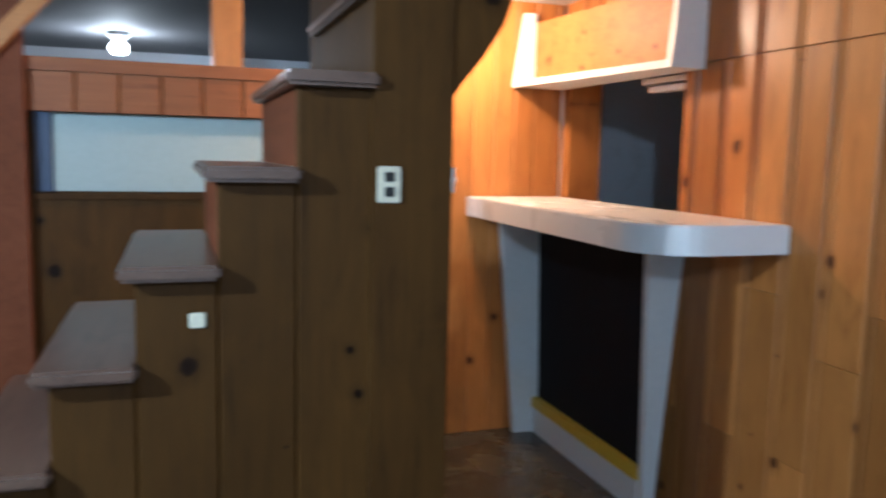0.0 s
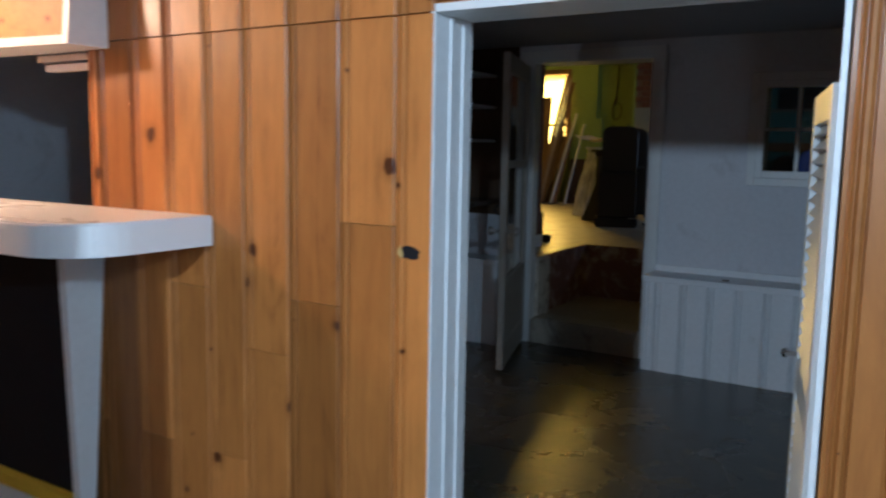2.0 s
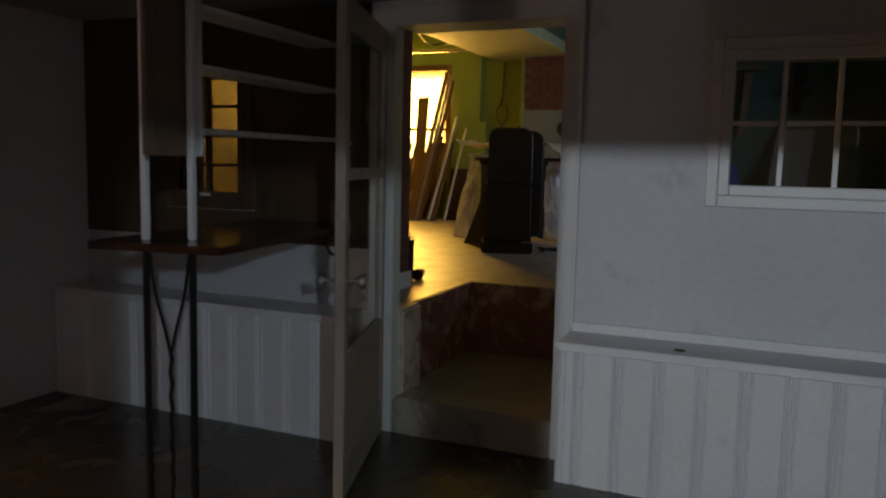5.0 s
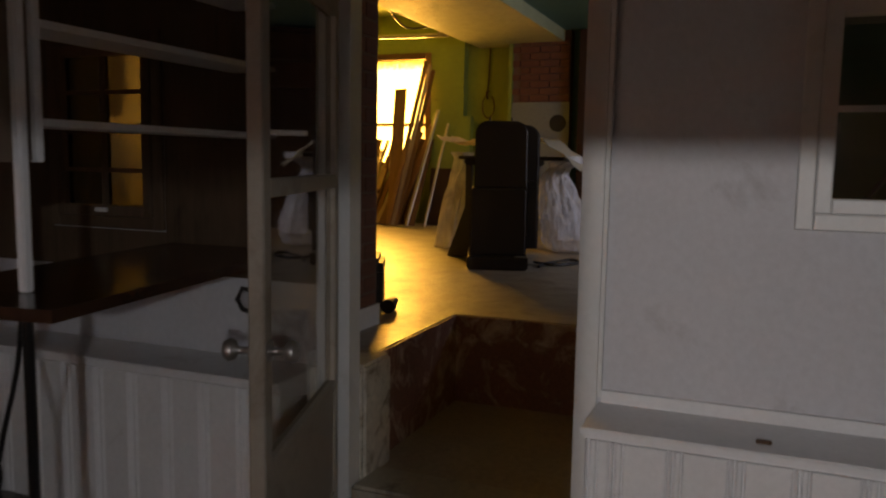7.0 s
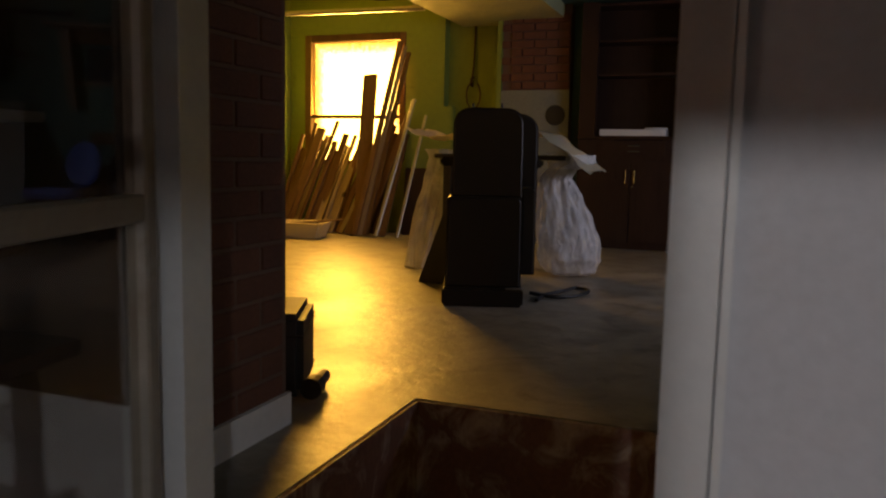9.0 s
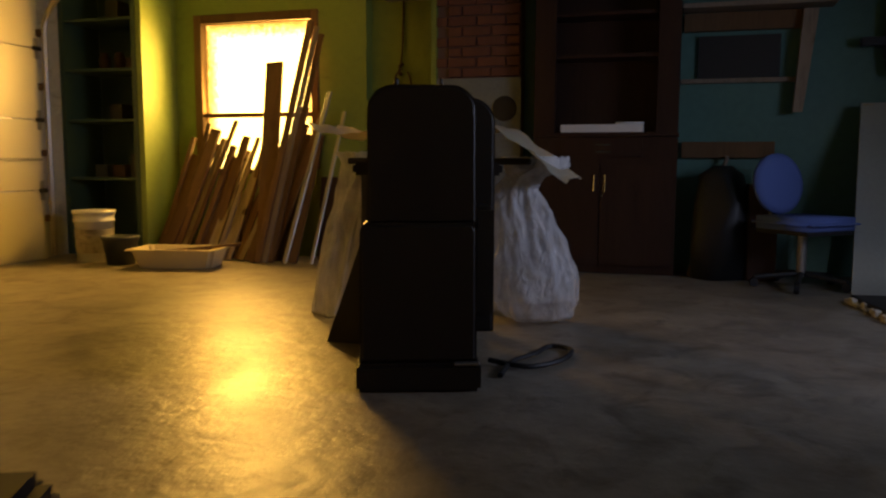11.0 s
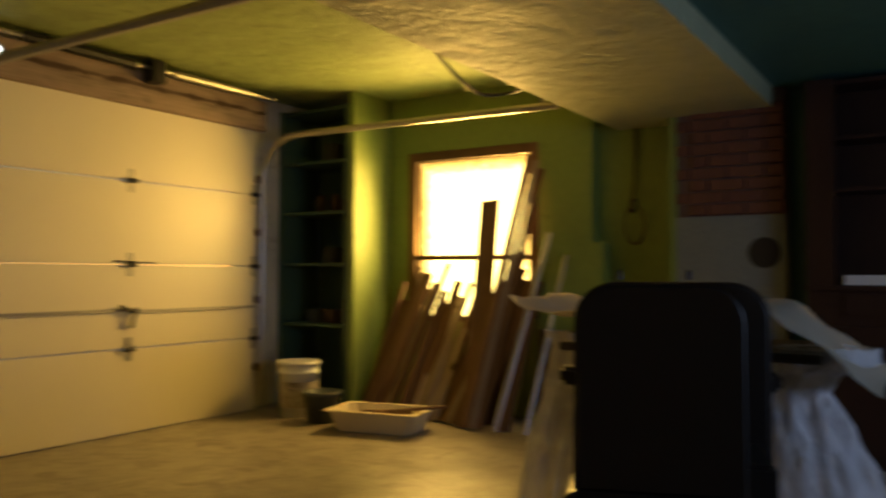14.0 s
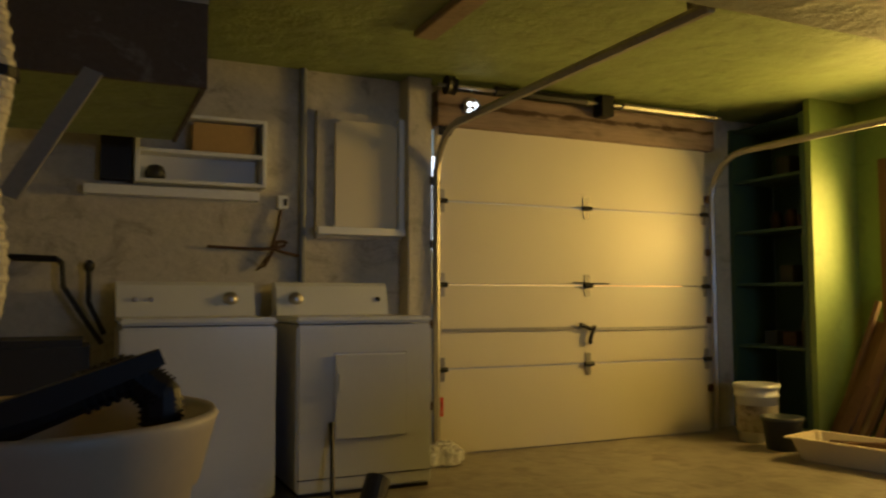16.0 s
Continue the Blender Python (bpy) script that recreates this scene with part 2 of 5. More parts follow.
# Near-black for slots, seams and a pane; also stands for shade in openings.
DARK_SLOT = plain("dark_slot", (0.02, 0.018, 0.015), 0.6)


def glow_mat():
    """Plastic film with daylight put in as emission: brightest in the middle, bunched and duller along the tacked
    edges.
    """
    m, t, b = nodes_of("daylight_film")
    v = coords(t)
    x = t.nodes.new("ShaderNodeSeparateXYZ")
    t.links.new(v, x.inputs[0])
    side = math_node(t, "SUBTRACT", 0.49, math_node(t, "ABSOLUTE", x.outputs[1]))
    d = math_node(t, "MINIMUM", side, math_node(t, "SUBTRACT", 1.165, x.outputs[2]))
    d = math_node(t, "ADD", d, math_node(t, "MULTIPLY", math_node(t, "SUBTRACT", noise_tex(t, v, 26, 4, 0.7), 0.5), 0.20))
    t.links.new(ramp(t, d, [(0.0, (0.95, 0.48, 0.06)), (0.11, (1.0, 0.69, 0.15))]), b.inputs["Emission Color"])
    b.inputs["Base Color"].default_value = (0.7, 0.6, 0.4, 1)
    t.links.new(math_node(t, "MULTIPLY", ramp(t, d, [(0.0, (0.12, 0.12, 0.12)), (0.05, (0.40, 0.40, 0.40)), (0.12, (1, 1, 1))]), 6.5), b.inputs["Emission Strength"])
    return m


GLOW = glow_mat()
BULB = plain("lit_bulb", (0.95, 0.97, 1.0), 0.4, emit=25.0)
PAPER = surface("tan_cardboard", (0.46, 0.30, 0.10), 0.8, vary=0.12)
RED = plain("red_label", (0.55, 0.05, 0.02), 0.5)
LEAFLESS = plain("dim_green_boxes", (0.05, 0.05, 0.035), 0.7)


def film_mat():
    m, t, b = nodes_of("clear_plastic_film")
    v = coords(t, (1, 1, 0.5))
    n, big = noise_tex(t, v, 34, 4, 0.6, 1.2), noise_tex(t, v, 9, 3, 0.5, 1.0)
    b.inputs["Base Color"].default_value = (0.88, 0.88, 0.90, 1)
    b.inputs["Roughness"].default_value = 0.11
    b.inputs["Specular IOR Level"].default_value = 1.0
    t.links.new(ramp(t, big, [(0.3, (0.34, 0.34, 0.34)), (0.7, (0.72, 0.72, 0.72))]), b.inputs["Alpha"])
    bump(t, b, n, 0.8, 0.03)
    return m


FILM = film_mat()

# ---------- mesh helpers ----------
OFF = {}


def box(bm, x0, y0, z0, x1, y1, z1, m=None):
    vs = [bm.verts.new(m @ Vector(p) if m else p) for p in ((x0, y0, z0), (x1, y0, z0), (x1, y1, z0), (x0, y1, z0), (x0, y0, z1), (x1, y0, z1), (x1, y1, z1), (x0, y1, z1))]
    for f in ((3, 2, 1, 0), (4, 5, 6, 7), (0, 1, 5, 4), (1, 2, 6, 5), (2, 3, 7, 6), (3, 0, 4, 7)):
        bm.faces.new([vs[i] for i in f])
    return bm


def boxes(*rows):
    bm = bmesh.new()
    for r in rows:
        box(bm, *r)
    return bm


def soft_box(x0, y0, z0, x1, y1, z1, r=0.01, seg=2, m=None):
    bm = box(bmesh.new(), x0, y0, z0, x1, y1, z1)
    bmesh.ops.recalc_face_normals(bm, faces=bm.faces)
    bmesh.ops.bevel(bm, geom=bm.edges[:], offset=r, segments=seg, affect="EDGES", clamp_overlap=True)
    if m:
        bm.transform(m)
    return bm


def prism(poly, axis, a, b):
    """A flat outline (two coordinates a point) swept from a to b along an axis: x takes (y, z), y takes (x, z), z takes (x, y)."""
    bm = bmesh.new()
    put = {"x": lambda p, w: (w, p[0], p[1]), "y": lambda p, w: (p[0], w, p[1]), "z": lambda p, w: (p[0], p[1], w)}[axis]
    lo, hi = [bm.verts.new(put(p, a)) for p in poly], [bm.verts.new(put(p, b)) for p in poly]
    bm.faces.new(lo), bm.faces.new(hi[::-1])
    n = len(poly)
    for i in range(n):
        bm.faces.new((lo[i], hi[i], hi[(i + 1) % n], lo[(i + 1) % n]))
    bmesh.ops.recalc_face_normals(bm, faces=bm.faces)
    return bm


def lathe(profile, x, y, seg=28, cap=True, m=None):
    """Profile of (radius, z) turned about the upright through (x, y)."""
    bm = bmesh.new()
    rings = [[bm.verts.new((x + r * math.cos(2 * math.pi * i / seg), y + r * math.sin(2 * math.pi * i / seg), z)) for i in range(seg)] for r, z in profile]
    for a, b in zip(rings, rings[1:]):
        for i in range(seg):
            bm.faces.new((a[i], a[(i + 1) % seg], b[(i + 1) % seg], b[i]))
    if cap:
        bm.faces.new(rings[0][::-1]), bm.faces.new(rings[-1])
    bmesh.ops.recalc_face_normals(bm, faces=bm.faces)
    if m:
        bm.transform(m)
    return bm


def tube(points, r, seg=8, bm=None):
    """A round bar along a line of points."""
    bm = bm or bmesh.new()
    pts, rings = [Vector(p) for p in points], []
    for i, p in enumerate(pts):
        d = (pts[min(i + 1, len(pts) - 1)] - pts[max(i - 1, 0)]).normalized()
        u = d.cross(Vector((0, 0, 1)) if abs(d.z) < 0.9 else Vector((1, 0, 0))).normalized()
        v = d.cross(u)
        rings.append([bm.verts.new(p + r * (math.cos(2 * math.pi * k / seg) * u + math.sin(2 * math.pi * k / seg) * v)) for k in range(seg)])
    for a, b in zip(rings, rings[1:]):
        for k in range(seg):
            bm.faces.new((a[k], a[(k + 1) % seg], b[(k + 1) % seg], b[k]))
    bm.faces.new(rings[0][::-1]), bm.faces.new(rings[-1])
    bmesh.ops.recalc_face_normals(bm, faces=bm.faces)
    return bm


def smooth(points, n=6):
    """More points on a soft curve through the given ones."""
    p = [Vector(q) for q in points]
    p = [p[0]] + p + [p[-1]]
    out = []
    for i in range(1, len(p) - 2):
        for k in range(n):
            u = k / n
            out.append(0.5 * (2 * p[i] + (p[i + 1] - p[i - 1]) * u + (2 * p[i - 1] - 5 * p[i] + 4 * p[i + 1] - p[i + 2]) * u * u + (3 * p[i] - p[i - 1] - 3 * p[i + 1] + p[i + 2]) * u ** 3))
    return out + [p[-1]]


def arc(cx, cy, r, a0, a1, n=8):
    return [(cx + r * math.cos(radians(a0 + (a1 - a0) * i / n)), cy + r * math.sin(radians(a0 + (a1 - a0) * i / n))) for i in range(n + 1)]


def mesh_of(name, bm, material, at, smooth=False):
    me = bpy.data.meshes.new(name)
    bm.transform(Matrix.Translation(-Vector(at)))
    bm.to_mesh(me)
    bm.free()
    me.materials.append(material)
    if smooth:
        me.polygons.foreach_set("use_smooth", [True] * len(me.polygons))
    return me


def part(name, bm, material, parent, label="", smooth=False):
    """One mesh, given in world places, as a part of a thing or of a part."""
    ob = new(name, mesh_of(name, bm, material, OFF[parent], smooth))
    ob.parent = parent
    OFF[ob] = OFF[parent]
    return tagged(ob, label)


def thing(name, at, label, category, group=""):
    ob = new(name)
    ob.location = at
    ob.empty_display_size = 0.1
    OFF[ob] = Vector(at)
    return tagged(ob, label, category, group)


def solid(name, bm, material, label, category, at=None, group="", kind="", smooth=False):
    """A thing, or a piece of the setting, that is one mesh."""
    if at is None:
        n = len(bm.verts)
        at = (sum((v.co for v in bm.verts), Vector()) / n)
        at.z = min(v.co.z for v in bm.verts)
    ob = new(name, mesh_of(name, bm, material, at, smooth))
    ob.location = at
    OFF[ob] = Vector(at)
    return tagged(ob, label, category, group, kind)


def structure(name, bm, material, label, category):
    return solid(name, bm, material, label, category, (0, 0, 0), kind="structure")


def board(y0, y1, x, z0, z1, t=0.014, bead=True):
    """A matchboard on a wall that faces -x: chamfered edges and a bead by one of them."""
    c = 0.007
    p = [(x, y0), (x - t + c, y0), (x - t, y0 + c)]
    if bead:
        p += [(x - t, y1 - 0.040), (x - t + 0.009, y1 - 0.036), (x - t + 0.009, y1 - 0.034), (x - t, y1 - 0.028), (x - t - 0.001, y1 - 0.020), (x - t + 0.009, y1 - 0.013), (x - t + 0.009, y1 - 0.011)]
    p += [(x - t, y1 - c), (x - t + c, y1), (x, y1)]
    return prism(p, "z", z0, z1)


def board_y(x0, x1, y, z0, z1, t=0.014):
    """A matchboard on a wall that faces -y."""
    c = 0.007
    return prism([(x0, y), (x0, y - t + c), (x0 + c, y - t), (x1 - c, y - t), (x1, y - t + c), (x1, y)], "z", z0, z1)

# ---------- the large structure ----------
structure("floor", boxes((-3.0, -2.0, -0.15, XW + 0.2, 7.0, 0.0)), DARK_FLOOR, "dark worn basement floor with a dull sheen", "floor")
# garage slab with the entry pit left out
structure("garage_floor", boxes((7.06, -0.4, 0.3, 12.3, 7.0, ZG), (XW + 0.20, 2.55, 0.0, 7.06, 7.0, ZG), (XW + 0.20, -0.4, 0.0, 7.06, 1.60, ZG)), CONCRETE, "worn stained concrete garage floor", "floor")
structure("floor_dark_room", boxes((XP + 0.19, -1.9, 0.0, XW - 0.001, 6.9, 0.08)), DARK_FLOOR, "dark worn floor with a dull sheen", "floor")
structure("pit_floor", boxes((XW + 0.17, 1.60, -0.1, 7.06, 2.55, 0.235)), surface("dirty_pit_floor", (0.44, 0.36, 0.27), 0.6, vary=0.35, bumps=0.4), "dirty concrete floor of the entry pit", "floor")
structure("pit_wall_back", boxes((7.045, 1.61, 0.23, 7.059, 2.54, ZG - 0.004)), PIT_RED, "dark red concrete wall with flaking whitish patches", "wall")
structure("pit_wall_side", boxes((XW + 0.28, 2.536, 0.23, 7.044, 2.549, ZG - 0.004)), PIT_RED, "dark red concrete side of the entry pit", "wall")
structure("pit_corner", soft_box(XW + 0.061, 2.485, 0.23, XW + 0.28, 2.62, ZG + 0.003, 0.012), PIT_CREAM, "chipped cream corner of the pit edge", "trim")
structure("door_curb", soft_box(XW - 0.02, 1.725, 0.0, XW + 0.19, 2.50, 0.25, 0.012), CURB, "cream concrete step in the doorway", "step")

# pine wall between the stair room and the dark room: opening, pass-through
pw = structure("wall_pine", boxes(
    (XP, -2.0, 0, XP + 0.16, 0.36, ROOM_Z), (XP, 0.36, 1.745, XP + 0.16, 1.30, ROOM_Z), (XP, 1.30, 0, XP + 0.16, 2.68, ROOM_Z),
    (XP, 2.68, 0, XP + 0.16, 3.60, 1.09), (XP, 2.68, 1.80, XP + 0.16, 3.60, ROOM_Z), (XP, 3.60, 0, XP + 0.16, 3.68, ROOM_Z)), PINE, "partition wall panelled in knotty pine boards", "wall")
rng = random.Random(5)
y = 1.287
cols = []
wide = [0.115, 0.185, 0.185]
while y < 3.64:
    w = wide.pop(0) if wide else rng.choice((0.145, 0.160, 0.175))
    if y < 2.66 < y + w:
        w = 2.663 - y
    cols.append((y, min(y + w, 3.655)))
    y += w + 0.001
y = -0.9
while y < 0.36:
    w = min(rng.choice((0.105, 0.118, 0.128)), 0.366 - y)
    cols.append((y, y + w))
    y += w + 0.001
for y0, y1 in cols:
    if y1 - y0 < 0.02:
        continue
    low_top = 1.722
    if 2.66 < (y0 + y1) / 2 < 3.62:
        spans = [(0.0, 1.085), (1.80, ROOM_Z)]
    elif y0 > 1.0:
        cut = 1.186 if 1.39 < y0 < 1.42 else rng.choice((0, 0.42, 0.78, 0.95, 1.10))
        spans = [(0.0, cut), (cut + 0.0015, low_top), (low_top + 0.004, ROOM_Z)] if cut else [(0.0, low_top), (low_top + 0.004, ROOM_Z)]
    else:
        spans = [(0.0, ROOM_Z)]
    for z0, z1 in spans:
        part("pine_board", board(y0, y1, XP - 0.001, z0, z1, 0.014 if z1 < 1.73 or y0 < 1 else 0.017), PINE, pw)
for y0 in np.arange(0.30, 1.30, 0.118):
    part("pine_board", board(float(y0) + 0.06, min(float(y0) + 0.177, 1.31), XP - 0.001, 1.752, ROOM_Z, 0.017), PINE, pw)
rk = random.Random(21)
# Flat black patch painted in for the hole's shaded depth.
part("knot_hole", prism([(1.352 + (0.030 + rk.uniform(-0.006, 0.006)) * math.cos(radians(a)), 1.122 + (0.019 + rk.uniform(-0.004, 0.004)) * math.sin(radians(a))) for a in range(0, 360, 24)], "x", XP - 0.0165, XP - 0.0145), BLACK_PANEL, pw, "flat black patch for the shade in a broken-out knot hole")
part("splinter", prism([(1.386, 1.139), (1.374, 1.126), (1.370, 1.112), (1.381, 1.104), (1.389, 1.118)], "x", XP - 0.0185, XP - 0.0165), PAPER, pw, "pale splintered edge of the hole")
# white lining of the opening and of the pass-through
lin = structure("opening_frame", boxes((XP - 0.012, 1.2855, 0, XP + 0.172, 1.2995, 1.745)), WHITE, "white painted lining of the wide opening", "door frame")
part("head", boxes((XP - 0.012, 0.38, 1.725, XP + 0.172, 1.285, 1.7445)), WHITE, lin)
part("jamb", boxes((XP - 0.006, 0.3665, 0, XP + 0.172, 0.378, 1.745)), WHITE, lin)
for a in (0.055, 0.118):
    part("bead", prism([(XP + a, 1.285), (XP + a + 0.004, 1.2805), (XP + a + 0.010, 1.2805), (XP + a + 0.014, 1.285)], "z", 0, 1.72), WHITE, lin)
pf = structure("pass_through_frame", boxes((XP - 0.004, 2.664, 1.09, XP + 0.17, 2.682, 1.80)), PINE, "pine lining of the bar pass-through", "frame")
part("side", boxes((XP - 0.004, 3.598, 1.09, XP + 0.17, 3.616, 1.80)), PINE, pf)
part("head", boxes((XP - 0.004, 2.683, 1.785, XP + 0.17, 3.597, 1.803)), PINE, pf)

# orange end wall of the bar alcove, with the open transom part beyond the stairs
ew = structure("wall_pine_end", boxes((1.55, 3.68, 0, XP + 0.16, 3.80, ROOM_Z)), WHITE, "pine boarded end wall of the bar", "wall")
x = 1.55
while x < 2.70:
    w = min(rng.choice((0.105, 0.118, 0.13)), 2.714 - x)
    part("pine_board", board_y(x, x + w, 3.679, 0, ROOM_Z), PINE_E, ew)
    x += w + 0.001
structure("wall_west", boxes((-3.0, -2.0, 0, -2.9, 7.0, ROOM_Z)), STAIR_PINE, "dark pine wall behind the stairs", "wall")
structure("wall_south", boxes((-2.9, -2.0, 0, XW + 0.2, -1.9, ROOM_Z)), ROOM_WALL, "plain basement wall", "wall")
structure("wall_north", boxes((-2.9, 6.9, 0, XW + 0.2, 7.0, ROOM_Z)), ROOM_WALL, "plain pale basement wall", "wall")
structure("ceiling", boxes((-3.0, -2.0, ROOM_Z, XP + 0.16, 7.0, ROOM_Z + 0.1)), CEIL_GREY, "low grey basement ceiling", "ceiling")
structure("ceiling_dark_room", boxes((XP + 0.16, -2.0, ROOM_Z - 0.03, XW + 0.2, 7.0, ROOM_Z + 0.1)), surface("pale_grey_ceiling", (0.38, 0.39, 0.41), 0.8, vary=0.1), "low grey ceiling of the dark room", "ceiling")

structure("wall_dark_room", boxes((XP + 0.16, 4.42, 0.081, XW - 0.001, 4.54, ROOM_Z - 0.031)), ROOM_WALL, "pale wall at the end of the dark room", "wall")

# wall with doorway and two windows between the dark room and the garage
w2 = structure("wall_garage_side", boxes(
    (XW, -1.9, 0, XW + 0.20, 0.30, CEIL_L), (XW, 0.30, 0, XW + 0.20, 1.06, 1.29), (XW, 0.30, 1.79, XW + 0.20, 1.06, CEIL_L), (XW, 1.06, 0, XW + 0.20, 1.70, CEIL_L),
    (XW, 1.70, 1.995, XW + 0.20, 2.62, CEIL_L), (XW, 2.62, 0, XW + 0.20, 3.37, CEIL_L), (XW, 3.37, 0, XW + 0.20, 3.78, 1.18), (XW, 3.37, 1.79, XW + 0.20, 3.78, CEIL_L), (XW, 3.78, 0, XW + 0.20, 6.9, CEIL_L)), ROOM_WALL, "old off-white wall with doorway and windows", "wall")
df = structure("doorway_frame", boxes((XW - 0.018, 1.655, 0, XW + 0.21, 1.722, 2.05)), WHITE, "white painted doorway casing", "door frame")
part("jamb", boxes((XW - 0.018, 2.505, 0, XW + 0.060, 2.619, 2.05)), WHITE, df)
part("head", boxes((XW - 0.018, 1.7225, 1.975, XW + 0.21, 2.5045, 2.05)), WHITE, df)
part("casing_bead", boxes((XW - 0.024, 1.640, 0.68, XW - 0.001, 1.652, 2.05)), WHITE, df)

# garage shell
# Opening in this unseen wall is added for the side fill.
structure("garage_wall_south", boxes((XW + 0.2, -0.55, 0.3, 8.6, -0.4, CEIL_L), (9.8, -0.55, 0.3, 12.3, -0.4, CEIL_L), (8.6, -0.55, 0.3, 9.8, -0.4, 1.7), (8.6, -0.55, 2.5, 9.8, -0.4, CEIL_L)), TEAL, "teal painted garage wall", "wall")
gw = structure("garage_wall_east", boxes(
    (XG, -0.4, ZG - 0.3, XG + 0.25, 3.76, CEIL_R + 0.1), ), TEAL, "teal painted garage wall", "wall")
structure("garage_wall_window", boxes(
    (XG, 4.80, ZG - 0.3, XG + 0.25, 5.85, 1.36), (XG, 4.80, 2.56, XG + 0.25, 5.85, CEIL_L), (XG, 5.85, ZG - 0.3, XG + 0.25, 6.06, CEIL_L), (XG, 4.37, ZG - 0.3, XG + 0.25, 4.80, CEIL_L), (XG + 0.12, 3.76, ZG - 0.3, XG + 0.25, 4.37, CEIL_L)), GREEN, "green painted garage wall with a window", "wall")
structure("wall_ledge", soft_box(XG - 0.10, 4.245, ZG, XG - 0.001, 4.72, 1.885, 0.012), GREEN, "green painted low masonry ledge", "ledge")
structure("garage_ceiling", boxes((XW + 0.2, 4.70, CEIL_L, 12.3, 7.0, CEIL_L + 0.1)), GREEN_CEIL, "uneven green plaster garage ceiling", "ceiling")
structure("garage_ceiling_low", boxes((XW + 0.2, -0.4, CEIL_R, 12.3, 3.2, CEIL_R + 0.1)), TEAL, "dim teal plaster ceiling", "ceiling")
structure("garage_beam", prism([(3.2, CEIL_R + 0.1), (3.2, 2.645), (4.23, 2.645), (4.71, CEIL_L), (4.71, CEIL_L + 0.1)], "x", XW + 0.2, XG + 0.12), CREAM_CEIL, "boxed plaster ceiling beam with a sloped side", "ceiling beam")
structure("garage_wall_north", boxes((XW + 0.2, YD + 0.12, 0.3, 8.97, YD + 0.3, CEIL_L), (8.97, YD + 0.12, 2.78, 11.22, YD + 0.3, CEIL_L), (11.22, YD + 0.12, 0.3, 12.3, YD + 0.3, CEIL_L)), WHITEWASH, "flaking whitewashed masonry wall", "wall")
structure("green_pier", boxes((11.55, 6.06, ZG, 12.25, 6.11, CEIL_L)), GREEN, "bright green painted pier beside the window", "pier")
structure("ground", boxes((-300, -300, -0.5, 300, 300, -0.2)), CONCRETE, "ground outside the house", "ground")

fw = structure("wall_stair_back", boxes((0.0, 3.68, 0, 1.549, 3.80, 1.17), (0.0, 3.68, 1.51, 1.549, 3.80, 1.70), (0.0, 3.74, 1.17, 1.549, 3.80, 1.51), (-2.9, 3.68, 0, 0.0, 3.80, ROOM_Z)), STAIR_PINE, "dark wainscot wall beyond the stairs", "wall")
part("white_board", boxes((0.42, 3.725, 1.186, 1.549, 3.739, 1.509)), surface("pale_mint_board", (0.40, 0.47, 0.44), 0.6, vary=0.1), fw, "pale greenish board set in the wall")
part("dark_strip", boxes((0.36, 3.70, 1.186, 0.419, 3.739, 1.509)), surface("slate_blue_paint", (0.05, 0.07, 0.12), 0.6), fw, "slate blue strip beside the board")
part("board_rail", boxes((0.0, 3.665, 1.155, 1.549, 3.679, 1.180)), STAIR_PINE, fw)
part("transom_rail", boxes((0.0, 3.655, 1.672, 1.549, 3.679, 1.725)), RISER_X, fw)
for k in range(9):
    part("pine_board", board_y(0.02 + k * 0.166, 0.182 + k * 0.166, 3.679, 1.512, 1.670), RISER_X, fw)
part("stud", boxes((1.055, 3.69, 1.726, 1.183, 3.79, ROOM_Z)), PINE_E, fw)
part("stud", boxes((0.19, 3.60, 0.0, 0.338, 3.654, ROOM_Z)), RISER, fw)
part("slanted_rail", prism([(-0.10, 1.43), (-0.06, 1.37), (0.60, 2.10), (0.54, 2.115)], "y", 3.55, 3.598), PINE_X, fw, "slanted pine rail")

# ---------- stair room ----------
st = thing("staircase", (0.9, 2.2, 0), "steep open-sided staircase with dark worn treads and pine side boards", "stairs")
for k in range(1, 11):
    z, x0 = 1.540 - 0.200 * (8 - k), 1.108 - (8 - k) * 0.163
    part("tread", soft_box(x0, 1.735, z - 0.032, x0 + 0.197, 2.50, z, 0.008), TREAD, st)
    part("riser", boxes((x0 + 0.030, 1.80, max(0.0, z - 0.200), x0 + 0.047, 2.48, z - 0.032)), RISER, st)
    if x0 + 0.10 < 1.28:
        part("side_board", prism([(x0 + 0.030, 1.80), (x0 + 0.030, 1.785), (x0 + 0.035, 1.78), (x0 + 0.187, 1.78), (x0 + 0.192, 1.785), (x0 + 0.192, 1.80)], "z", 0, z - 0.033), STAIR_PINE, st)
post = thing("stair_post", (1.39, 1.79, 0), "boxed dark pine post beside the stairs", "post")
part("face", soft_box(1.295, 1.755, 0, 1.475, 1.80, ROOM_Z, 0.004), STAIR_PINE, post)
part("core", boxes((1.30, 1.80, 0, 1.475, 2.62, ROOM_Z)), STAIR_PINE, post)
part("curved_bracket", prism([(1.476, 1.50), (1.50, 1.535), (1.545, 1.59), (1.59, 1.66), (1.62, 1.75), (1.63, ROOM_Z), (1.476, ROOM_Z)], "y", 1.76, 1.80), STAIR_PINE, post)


def plate(name, x0, z0, x1, z1, y, label, cat, slots):
    p = thing(name, ((x0 + x1) / 2, y, z0), label, cat)
    part("plate", soft_box(x0, y - 0.006, z0, x1, y, z1, 0.003), IVORY, p)
    for a, b, c, d in slots:
        part("slot", soft_box(a, y - 0.009, b, c, y - 0.0055, d, 0.003), DARK_SLOT, p)


